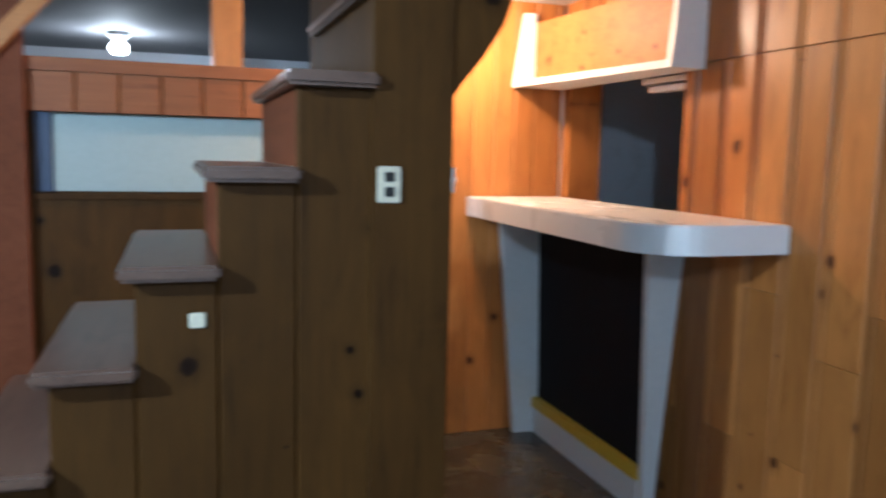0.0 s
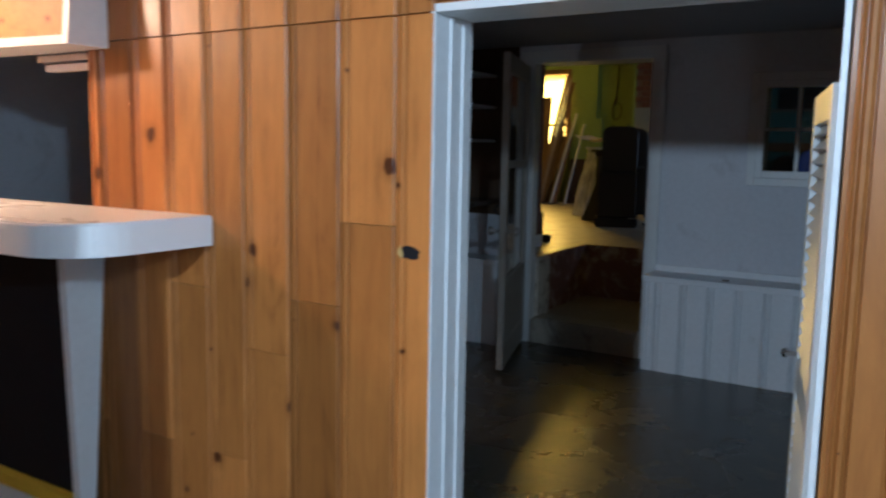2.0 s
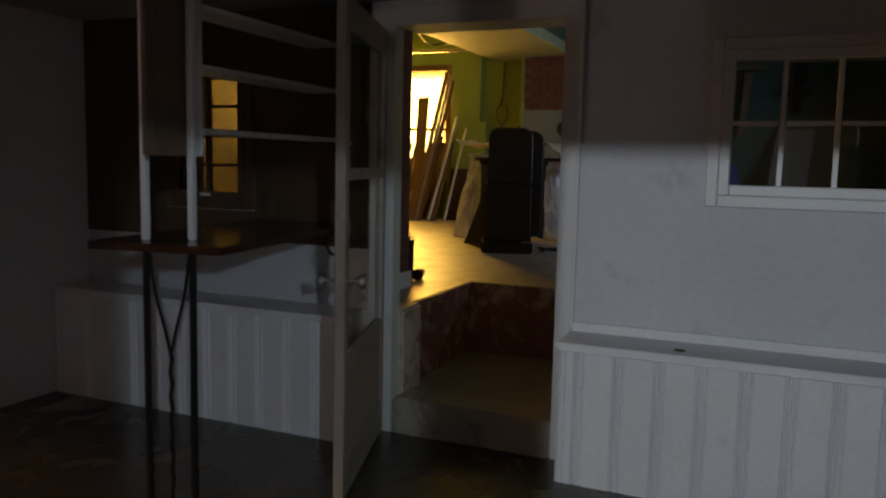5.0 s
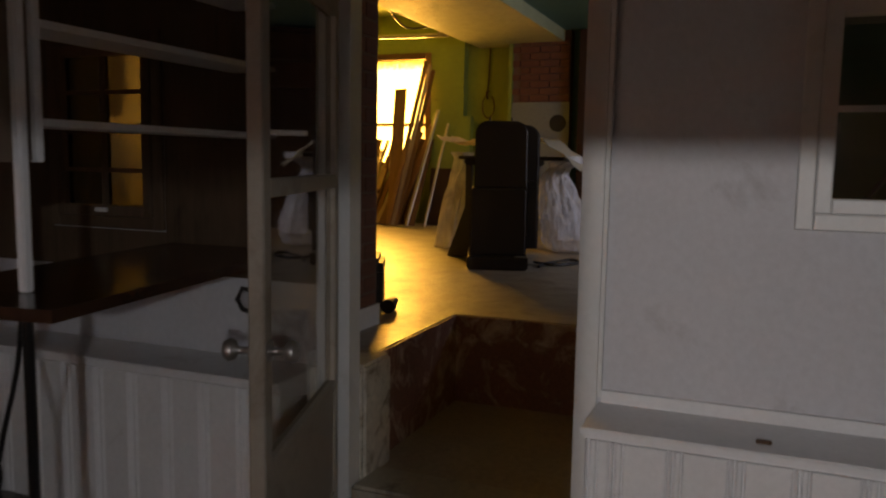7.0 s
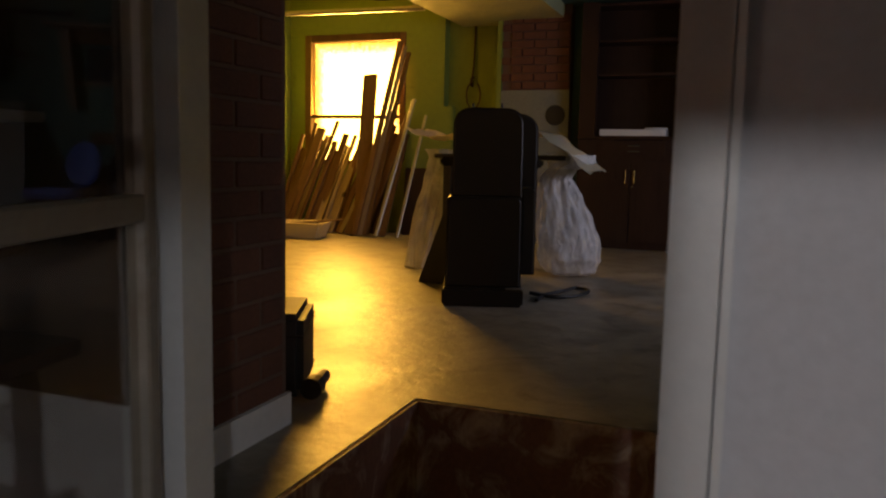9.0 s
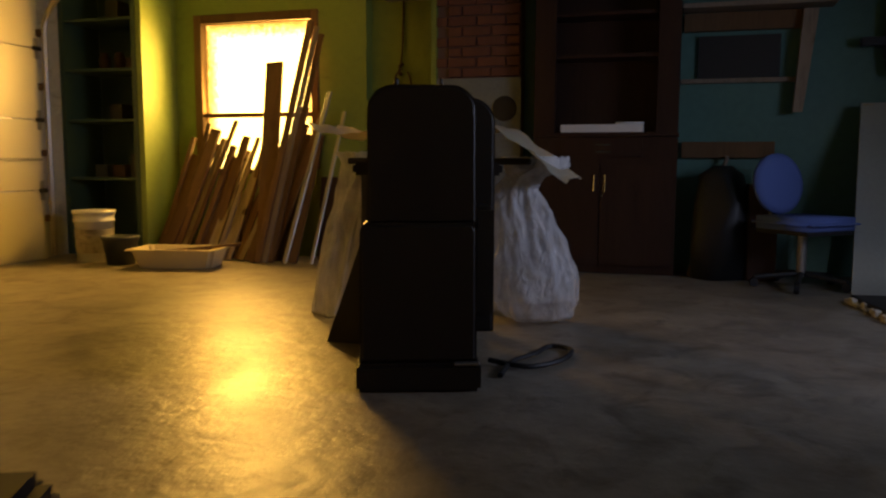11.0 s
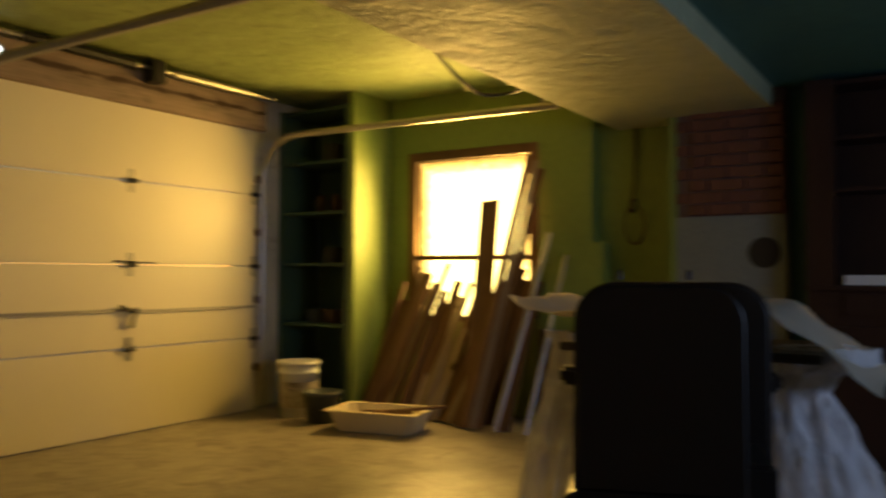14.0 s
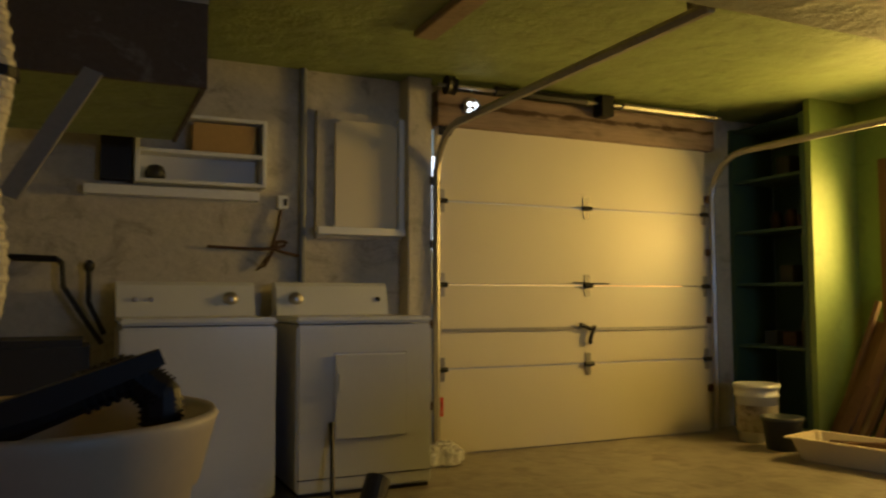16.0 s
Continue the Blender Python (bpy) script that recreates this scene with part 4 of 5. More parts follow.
def appliance(name, x0, x1, label, cat, dryer):
    a = thing(name, ((x0 + x1) / 2, 6.36, ZG), label, cat)
    part("body", soft_box(x0, 6.02, ZG + 0.02, x1, 6.70, ZG + 0.845, 0.012), ENAMEL, a)
    part("lid", soft_box(x0 - 0.004, 6.012, ZG + 0.852, x1 + 0.004, 6.70, ZG + 0.885, 0.012, 3), ENAMEL, a, "enamelled top")
    zc = ZG + 0.885
    con = part("console", prism([(6.56, zc + 0.001), (6.60, zc + 0.165), (6.63, zc + 0.185), (6.70, zc + 0.185), (6.70, zc + 0.001)], "x", x0 + (0.02 if dryer else 0.0), x1 - (0.04 if dryer else 0.0)), ENAMEL, a, "sloped control console")
    kx = x0 + 0.13 if dryer else x1 - 0.13
    part("dial", lathe([(0.042, 0.0), (0.042, 0.006), (0.030, 0.010), (0.026, 0.03), (0.0245, 0.034), (0.005, 0.035)], 0, 0, 22, True, pose(kx, 6.584, zc + 0.09, 90, 0, 0)), STEEL, con, "silver timer dial", True)
    for x in ((x1 - 0.10,) if dryer else (x0 + 0.09, x0 + 0.17)):
        part("button", lathe([(0.014, 0.0), (0.013, 0.014), (0.004, 0.016)], 0, 0, 14, True, pose(x, 6.584, zc + 0.09, 90, 0, 0)), IRON if dryer else STEEL, con)
    part("plinth", boxes((x0 + 0.015, 6.035, ZG + 0.001, x1 - 0.015, 6.69, ZG + 0.0195)), RUBBER, a)
    if dryer:
        d = part("door", soft_box(x0 + 0.19, 6.004, ZG + 0.275, x0 + 0.575, 6.0195, ZG + 0.70, 0.007, 3), ENAMEL, a, "square front door")
        part("door_seam", boxes((x0 + 0.186, 6.0186, ZG + 0.271, x0 + 0.579, 6.0198, ZG + 0.704)), STEEL, a)
        part("handle", soft_box(x0 + 0.205, 5.988, ZG + 0.50, x0 + 0.222, 6.0035, ZG + 0.60, 0.004), ENAMEL, d)
        part("toe_seam", boxes((x0 + 0.004, 6.0175, ZG + 0.085, x1 - 0.004, 6.0195, ZG + 0.09)), DARK_SLOT, a)
    return a


appliance("washing_machine", 7.12, 7.83, "white top-loading washing machine with sloped console", "washer", False)
appliance("clothes_dryer", 7.93, 8.65, "white clothes dryer with a square front door", "dryer", True)
solid("red_tag", soft_box(8.99, YD - 0.012, 0.90, 9.03, YD - 0.001, 1.02, 0.003), RED, "red and white paper tag on the garage door", "tag")
st2 = thing("mop_handle", (8.05, 5.85, ZG), "grey metal mop handle leaning on the dryer", "mop")
part("pole", tube([(8.06, 5.83, ZG), (8.10, 5.985, 0.99)], 0.012), IRON, st2)
part("cap", tube([(8.10, 5.985, 0.985), (8.104, 6.0, 1.02)], 0.015), RUBBER, st2)
solid("black_tube", tube([(7.93, 5.05, ZG + 0.05), (8.05, 5.17, 0.92)], 0.05, 16), RUBBER, "short black plastic tube leaning upwards", "tube")

# big bin with vacuum hoses
bi = thing("flower_tub", (6.90, 3.64, ZG), "large cream plastic tub filled with black hoses", "tub")
part("body", lathe([(0.19, ZG), (0.205, ZG + 0.3), (0.235, ZG + 0.60), (0.245, ZG + 0.61), (0.25, ZG + 0.655), (0.262, ZG + 0.665), (0.285, ZG + 0.755), (0.292, ZG + 0.775), (0.286, ZG + 0.785), (0.27, ZG + 0.77), (0.24, ZG + 0.60), (0.20, ZG + 0.35)], 6.90, 3.64, 40), surface("cream_tub_plastic", (0.60, 0.52, 0.38), 0.45, vary=0.08), bi, "", True)
hs = thing("vacuum_hose", (7.05, 3.66, ZG + 0.55), "black ribbed vacuum hose and nozzle in the tub", "hose")
pts = [(7.07, 3.64, ZG + 0.40), (7.10, 3.66, ZG + 0.72), (7.10, 3.67, ZG + 0.80), (7.05, 3.68, ZG + 0.84), (6.93, 3.70, ZG + 0.79), (6.80, 3.70, ZG + 0.74), (6.74, 3.64, ZG + 0.5)]
fine = []
for a, b in zip(pts, pts[1:]):
    fine += [Vector(a).lerp(Vector(b), i / 8) for i in range(8)]
part("hose", tube(fine, 0.035, 10), RUBBER, hs)
for i, (a, b) in enumerate(zip(fine, fine[1:])):
    if 4 < i < 30:
        part("rib", tube([a, a.lerp(b, 0.45)], 0.040, 10), RUBBER, hs)
part("nozzle", prism([(6.72, ZG + 0.765), (7.09, ZG + 0.885), (7.10, ZG + 0.86), (6.92, ZG + 0.785), (6.74, ZG + 0.735)], "y", 3.60, 3.64), RUBBER, hs)
vd = thing("vent_hose", (6.72, 4.35, ZG), "beige ribbed vent hose hanging from the ceiling", "vent hose")
vp = [(6.745 + 0.012 * math.sin(k * 0.55), 4.3 + 0.015 * math.cos(k * 0.4), ZG + 0.93 + k * 0.04) for k in range(36)]
part("core", tube(vp, 0.045, 12), IVORY, vd)
for x, y, z in vp:
    part("rib", lathe([(0.044, z), (0.0475, z + 0.005), (0.049, z + 0.012), (0.0475, z + 0.019), (0.044, z + 0.024)], x, y, 16), IVORY, vd, "", True)
part("band", lathe([(0.058, 2.16), (0.058, 2.185)], vp[14][0], vp[14][1], 14), IRON, vd)
SOOT = surface("dusty_brown_plaster", (0.10, 0.078, 0.062), 0.8, vary=0.3, big=2.5, bumps=0.5, stain=(0.24, 0.21, 0.18), stain_at=0.64)
bx = thing("ceiling_box", (6.9, 5.6, 2.42), "dark wooden box hung under the ceiling above the washer", "ceiling box")
part("front", boxes((6.2, 5.18, 2.42, 7.37, 5.2, 2.74)), SOOT, bx)
part("end", boxes((7.352, 5.201, 2.42, 7.37, 6.3, 2.74)), SOOT, bx)
part("bottom", boxes((6.2, 5.201, 2.43, 7.351, 6.3, 2.45)), GREEN_CEIL, bx)
part("hanger", boxes((6.9, 5.5, 2.741, 6.94, 5.54, CEIL_L)), CABINET, bx)
part("top", boxes((6.2, 5.18, 2.741, 7.37, 6.3, 2.76)), WHITEWASH, bx)
solid("diagonal_brace", prism([(6.70, 1.98), (6.76, 1.96), (7.01, 2.41), (6.95, 2.43)], "y", 5.10, 5.13), surface("dusty_grey_paint", (0.22, 0.22, 0.23), 0.7), "pale diagonal timber brace", "brace")
solid("dark_tub", soft_box(6.55, 5.9, ZG, 7.0, 6.4, ZG + 0.80, 0.03), RUBBER, "dark utility tub beside the washer", "tub")
solid("ceiling_batten", soft_box(8.5, 4.75, CEIL_L - 0.04, 8.62, 5.9, CEIL_L - 0.001, 0.006), GREY_WOOD, "timber batten fixed to the ceiling", "batten")

# ---------- garage: shelves and window corner ----------
sc = thing("shelf_unit", (11.85, 6.45, ZG), "dark green built-in shelves with jars and boxes", "shelves")
DKGREEN = surface("dark_green_paint", (0.045, 0.085, 0.045), 0.55, vary=0.15)
part("side", boxes((11.545, 6.112, ZG, 11.969, 6.15, 2.95)), DKGREEN, sc)
part("side", boxes((11.545, 6.79, ZG, 11.969, 6.829, 2.95)), DKGREEN, sc)
part("back", boxes((11.97, 6.151, ZG, 11.998, 6.789, 2.95)), DKGREEN, sc)
for z in (0.72, 1.275, 1.738, 2.136, 2.526, 2.93):
    part("shelf", soft_box(11.56, 6.151, z - 0.011, 11.969, 6.789, z + 0.011, 0.003, 1), DKGREEN, sc)
rs = random.Random(11)
for z, n in ((1.286, 3), (1.749, 2), (2.147, 3), (2.537, 2)):
    for k in range(n):
        y = 6.26 + k * 0.17 + rs.uniform(-0.02, 0.02)
        if rs.random() < 0.5:
            solid("shelf_jar", lathe([(0.04, z + 0.0005), (0.045, z + 0.10), (0.03, z + 0.13), (0.03, z + 0.15)], 11.78, y, 14), rs.choice((RUST, LEAFLESS, LEAFLESS)), "dusty jar on the green shelf", "jar", group="jars on the shelves", smooth=True)
        else:
            solid("shelf_box", soft_box(11.70, y - 0.06, z + 0.0005, 11.85, y + 0.06, z + rs.uniform(0.08, 0.2), 0.004), rs.choice((CABINET, LEAFLESS, RUST)), "dusty box on the green shelf", "box", group="boxes on the shelves")
wd = thing("window_1", (XG, 5.33, 1.36), "window covered with glowing yellow plastic in a wooden frame", "window")
part("film", boxes((XG + 0.08, 4.80, 1.36, XG + 0.09, 5.85, 2.56)), GLOW, wd, "yellow plastic film with daylight put in as glow")
for a in ((XG - 0.02, 5.81, 1.36, XG + 0.07, 5.88, 2.60), (XG - 0.02, 4.77, 1.36, XG + 0.07, 4.83, 2.60), (XG - 0.02, 4.831, 2.53, XG + 0.07, 5.809, 2.60)):
    part("frame", soft_box(*a, 0.005, 1), ROUGH_WOOD, wd)
part("rail", soft_box(XG - 0.015, 4.831, 1.775, XG + 0.06, 5.809, 1.81, 0.004), ROUGH_WOOD, wd)
part("sill", soft_box(XG - 0.03, 4.80, 1.32, XG + 0.05, 5.85, 1.358, 0.004), ROUGH_WOOD, wd)


def leaning(y0, y1, x0, x1, top, w, t, mat, label, name="leaning_plank"):
    """A plank that stands on the floor at (x0, y0) and leans to (x1, y1, top)."""
    a, b = Vector((x0, y0, ZG)), Vector((x1, y1, top))
    u = (b - a).normalized()
    v = Vector((0, 1, 0))
    v = (v - v.dot(u) * u).normalized()
    n = u.cross(v)
    m = Matrix((( n.x, v.x, u.x, a.x), (n.y, v.y, u.y, a.y), (n.z, v.z, u.z, a.z), (0, 0, 0, 1)))
    L = (b - a).length
    bm = soft_box(-t / 2, -w / 2, 0.012, t / 2, w / 2, L, 0.003, 1)
    me = mesh_of(name, bm, mat, (0, 0, 0))
    o = new(name, me)
    o.matrix_world = m
    return tagged(o, label, "plank", "planks leaning under the window")


rl = random.Random(3)
n = 34
for k in range(n):
    f = k / (n - 1)
    yb = 6.03 - f * 1.25 + rl.uniform(-0.03, 0.03)
    xb = 11.62 - 0.12 * f + rl.uniform(-0.09, 0.09)
    yt = yb - rl.uniform(0.10, 0.26)
    top = rl.uniform(1.40, 1.75) if f < 0.75 else rl.uniform(1.5, 1.95)
    leaning(yb, max(yt, 4.72), xb, XG - 0.05 - rl.uniform(0, 0.06), top, rl.choice((0.035, 0.05, 0.065, 0.085)), rl.choice((0.018, 0.025, 0.035)), rl.choice((ROUGH_WOOD, ROUGH_WOOD, GREY_WOOD, ROUGH_WOOD)), "rough wooden plank leaning under the window")
leaning(4.98, 5.10, 11.45, 11.90, 2.19, 0.14, 0.03, ROUGH_WOOD, "wide tall plank leaning across the window")
leaning(5.02, 4.80, 11.42, 11.93, 2.50, 0.05, 0.025, ROUGH_WOOD, "long moulding leaning at the window edge")
leaning(4.97, 4.76, 11.43, 11.95, 2.46, 0.04, 0.02, GREY_WOOD, "long moulding leaning at the window edge")
leaning(4.93, 4.72, 11.45, 11.95, 2.40, 0.045, 0.02, ROUGH_WOOD, "long moulding leaning at the window edge")
leaning(4.80, 4.62, 11.42, 11.87, 1.95, 0.035, 0.02, STEEL, "grey metal strip leaning on the wall")
leaning(4.60, 4.50, 11.45, 11.87, 1.80, 0.03, 0.012, STEEL, "thin bright metal strip leaning on the wall")
solid("stored_board", prism([(4.30, ZG), (4.72, ZG), (4.68, 1.30), (4.36, 1.30)], "x", 11.82, 11.85), CABINET, "dark board standing against the ledge", "board")

pl = thing("white_pail", (11.22, 6.29, ZG), "white plastic pail with a torn label", "pail")
part("body", lathe([(0.125, ZG + 0.001), (0.14, ZG + 0.30), (0.15, ZG + 0.305), (0.15, ZG + 0.32), (0.143, ZG + 0.325), (0.145, ZG + 0.36), (0.155, ZG + 0.365), (0.155, ZG + 0.39), (0.14, ZG + 0.39), (0.12, ZG + 0.02)], 11.22, 6.29, 30), ENAMEL, pl, "", True)
part("label", lathe([(0.1325, ZG + 0.07), (0.1405, ZG + 0.25)], 11.22, 6.29, 30, False), surface("faded_label", (0.42, 0.38, 0.30), 0.6, stain=(0.12, 0.1, 0.08), stain_at=0.55, big=5), pl, "faded brown label")
solid("dark_pot", lathe([(0.10, ZG + 0.001), (0.125, ZG + 0.18), (0.135, ZG + 0.185), (0.135, ZG + 0.21), (0.12, ZG + 0.21), (0.09, ZG + 0.03)], 11.12, 5.98, 28), surface("slate_blue_plastic", (0.03, 0.04, 0.055), 0.45), "dark slate plant pot on the floor", "pot", smooth=True)


def tray(at, turn):
    t = thing("litter_tray", (at[0], at[1], ZG), "cream plastic tray with tools and rags inside", "tray")
    m = pose(at[0], at[1], ZG, 0, 0, turn)
    outer = [((sx * (0.30 + g), sy * (0.17 + g)), z) for g, z in ((-0.04, 0.002), (0.0, 0.125), (0.022, 0.13), (0.022, 0.14), (-0.004, 0.14), (-0.05, 0.012)) for sx, sy in ((1, 1), (-1, 1), (-1, -1), (1, -1))]
    bm = bmesh.new()
    vs = [bm.verts.new(m @ Vector((p[0], p[1], z))) for p, z in outer]
    for r in range(5):
        for i in range(4):
            bm.faces.new((vs[r * 4 + i], vs[r * 4 + (i + 1) % 4], vs[r * 4 + 4 + (i + 1) % 4], vs[r * 4 + 4 + i]))
    bm.faces.new(vs[:4][::-1]), bm.faces.new(vs[-4:])
    bmesh.ops.recalc_face_normals(bm, faces=bm.faces)
    bmesh.ops.bevel(bm, geom=[e for e in bm.edges if abs(e.verts[0].co.z - e.verts[1].co.z) > 0.02], offset=0.03, segments=3, affect="EDGES")
    part("basin", bm, surface("cream_tray_plastic", (0.66, 0.58, 0.40), 0.4, vary=0.08), t)
    part("stick", tube([m @ Vector((0.02, 0.05, 0.12)), m @ Vector((-0.42, -0.10, 0.16))], 0.012), ROUGH_WOOD, t)
    part("tool", tube([m @ Vector((0.15, -0.05, 0.10)), m @ Vector((-0.25, 0.08, 0.145))], 0.016), RUST, t)


tray((11.12, 5.47), -77 + 180)

# wall details right of the window
hk = thing("hanging_cable", (XG, 4.12, 2.1), "cable with a coiled loop hanging on a hook", "cable")
part("cable", tube([(XG + 0.10, 4.10, 2.65), (XG + 0.10, 4.11, 2.3), (XG + 0.08, 4.12, 2.14)], 0.008), RUST, hk)
part("hook", tube([(XG + 0.119, 4.12, 2.17), (XG + 0.06, 4.12, 2.15), (XG + 0.05, 4.12, 2.11), (XG + 0.09, 4.12, 2.09)], 0.014), RUST, hk)
part("loop", tube([(XG + 0.07, 4.10 - 0.07 * math.cos(radians(a)) + 0.0, 2.0 + 0.13 * math.sin(radians(a))) for a in range(90, 440, 25)], 0.008), RUST, hk)
cl = solid("ceiling_cable", tube(smooth([(10.05, 4.40, 2.80), (10.35, 4.50, 2.76), (10.62, 4.53, 2.70), (10.81, 4.53, 2.675), (10.92, 4.44, 2.69), (10.86, 4.30, 2.69)]), 0.011), IRON, "slack cable looping below the ceiling", "cable")

ch = structure("chimney", boxes((11.87, 3.135, ZG, XG + 0.11, 3.755, CEIL_R)), MORTAR, "red brick chimney breast with a grey painted lower half", "chimney")
part("painted_base", boxes((11.846, 3.13, ZG, 11.869, 3.76, 2.02)), surface("grey_blue_render", (0.20, 0.22, 0.21), 0.7, vary=0.25, bumps=0.4), ch, "grey painted lower half")
part("corner_strip", boxes((11.84, 3.757, ZG, 11.90, 3.80, 2.64)), GREEN, ch)
# Black disc painted in for the shade inside the flue hole.
part("flue_hole", lathe([(0.09, 0), (0.085, 0.008), (0.02, 0.010)], 0, 0, 22, True, pose(11.8455, 3.25, 1.80, 0, -90, 0)), DARK_SLOT, ch, "flat black disc for the shaded flue opening")

# dark tall cabinet
cb = thing("tall_cabinet", (11.85, 2.53, ZG), "tall dark walnut cabinet with open shelves over doors", "cabinet")
for a in ((11.68, 2.86, 1.60, 11.72, 3.005, 2.73), (11.68, 2.045, 1.60, 11.72, 2.19, 2.73)):
    part("stile", soft_box(*a, 0.004), CABINET, cb)
part("side", boxes((11.721, 2.985, 1.60, XG - 0.002, 3.005, 2.73)), CABINET, cb)
part("side", boxes((11.721, 2.045, 1.60, XG - 0.002, 2.065, 2.73)), CABINET, cb)
part("back", boxes((XG - 0.03, 2.066, 1.60, XG - 0.003, 2.984, 2.73)), CABINET, cb)
for z in (2.12, 2.40, 2.70):
    part("shelf", soft_box(11.722, 2.066, z, XG - 0.031, 2.984, z + 0.025, 0.003), CABINET, cb)
part("base", boxes((11.70, 2.045, ZG + 0.001, XG - 0.002, 3.005, 1.59)), CABINET, cb)
part("worktop", soft_box(11.665, 2.04, 1.591, XG - 0.03, 3.01, 1.618, 0.004), CABINET, cb)
dw = part("drawer", soft_box(11.68, 2.27, 1.455, 11.699, 2.82, 1.575, 0.004), CABINET, cb)
for z in (1.535, 1.487):
    part("pull", tube([(11.668, 2.48, z), (11.668, 2.575, z)], 0.004), CHROME, dw, "slim chrome pull")
for y0, y1, hy in ((2.06, 2.545, 2.512), (2.55, 2.99, 2.585)):
    d = part("door", soft_box(11.68, y0, ZG + 0.06, 11.699, y1, 1.40, 0.004), CABINET, cb)
    part("handle", tube([(11.668, hy, 1.22), (11.668, hy, 1.33)], 0.005), CHROME, d, "slim chrome handle")
part("lock", lathe([(0.007, 0), (0.006, 0.006), (0.002, 0.007)], 0, 0, 10, True, pose(11.678, 2.53, 1.19, 0, -90, 0)), CHROME, cb)
bxw = thing("white_carton", (11.75, 2.55, 1.619), "flat white carton lying on the cabinet top", "carton")
part("carton", soft_box(11.67, 2.27, 1.619, 11.9, 2.82, 1.672, 0.004), WHITE_BOARD, bxw)
part("cable_coil", tube([(11.75 + 0.04 * math.cos(a), 2.36 + 0.09 * math.sin(a), 1.682) for a in [i * 0.5 for i in range(13)]], 0.008), WHITE_BOARD, bxw)

# teal wall: wall frame, hung tool, panel, chair, clutter
fr = thing("wall_frame", (XG - 0.1, 1.6, 1.78), "rough wooden frame with a dark pane on the teal wall", "wall frame")
part("top_board", soft_box(XG - 0.22, 1.10, 2.43, XG - 0.001, 2.04, 2.46, 0.004), GREY_WOOD, fr)
part("fascia", soft_box(XG - 0.06, 1.28, 2.30, XG - 0.002, 2.03, 2.42, 0.004), ROUGH_WOOD, fr)
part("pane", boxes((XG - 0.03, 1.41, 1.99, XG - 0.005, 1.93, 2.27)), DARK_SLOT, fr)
part("bottom_rail", soft_box(XG - 0.05, 1.28, 1.955, XG - 0.002, 2.04, 1.985, 0.004), GREY_WOOD, fr)
part("post", prism([(1.27, 1.75), (1.33, 1.75), (1.29, 2.41), (1.20, 2.41)], "x", XG - 0.12, XG - 0.07), GREY_WOOD, fr)
solid("wall_batten", soft_box(XG - 0.05, 1.42, 1.45, XG - 0.002, 2.02, 1.56, 0.005), ROUGH_WOOD, "brown wooden batten along the wall", "batten")
gn = thing("hung_tool", (XG - 0.08, 0.72, 2.04), "dark iron tool hung on a wall bracket", "tool")
part("arm", soft_box(XG - 0.10, 0.76, 2.52, XG - 0.07, 1.32, 2.555, 0.005), IRON, gn)
part("body", soft_box(XG - 0.12, 0.70, 2.06, XG - 0.03, 0.80, 2.54, 0.02), IRON, gn)
part("plate", soft_box(XG - 0.11, 0.66, 2.30, XG - 0.002, 0.74, 2.52, 0.02), RUST, gn)
part("crossbar", soft_box(XG - 0.13, 0.62, 2.16, XG - 0.06, 0.95, 2.215, 0.01), IRON, gn)
part("tip", lathe([(0.03, 1.98), (0.05, 2.06)], XG - 0.08, 0.75, 12), IRON, gn)
lp = thing("grey_board", (11.3, 0.86, ZG), "pale grey board leaning against the wall", "panel")
bm = bmesh.new()
v = [bm.verts.new(p) for p in ((11.22, 1.05, ZG), (11.22, 0.69, ZG), (11.86, 0.56, 1.80), (11.86, 0.93, 1.80), (11.245, 1.05, ZG), (11.245, 0.69, ZG), (11.885, 0.56, 1.80), (11.885, 0.93, 1.80))]
for f in ((0, 1, 2, 3), (7, 6, 5, 4), (0, 4, 5, 1), (1, 5, 6, 2), (2, 6, 7, 3), (3, 7, 4, 0)):
    bm.faces.new([v[i] for i in f])
bmesh.ops.recalc_face_normals(bm, faces=bm.faces)
part("board", bm, surface("pale_grey_board", (0.34, 0.35, 0.31), 0.6, vary=0.12), lp)
for y in (0.60, 0.86):
    part("tape", boxes((11.852, y, 1.765, 11.858, y + 0.06, 1.79)), PAPER, lp)

CM = pose(11.40, 1.30, ZG, 0, 0, 220)
co = thing("office_chair", (11.42, 1.31, ZG), "blue upholstered swivel chair with a grey column", "chair")
part("seat", soft_box(-0.23, -0.22, 0.36, 0.23, 0.24, 0.44, 0.035, 4, CM), BLUE, co, "blue fabric seat", True)
part("seat_pan", soft_box(-0.20, -0.19, 0.335, 0.20, 0.20, 0.36, 0.01, 2, CM), RUBBER, co)
bk = lathe([(0.02, -0.034), (0.15, -0.03), (0.188, -0.012), (0.19, 0.012), (0.15, 0.026), (0.02, 0.03)], 0, 0, 28, True, CM @ pose(-0.21, 0.0, 0.63, 0, 82, 0) @ Matrix.Diagonal((1.0, 1.05, 1, 1)))
part("backrest", bk, BLUE, co, "rounded blue fabric backrest", True)
part("back_bar", tube([CM @ Vector(p) for p in ((-0.10, 0, 0.34), (-0.25, 0, 0.35), (-0.265, 0, 0.50), (-0.255, 0, 0.62))], 0.018), STEEL, co)
part("column", tube([CM @ Vector((0, 0, 0.07)), CM @ Vector((0, 0, 0.335))], 0.028, 14), STEEL, co)
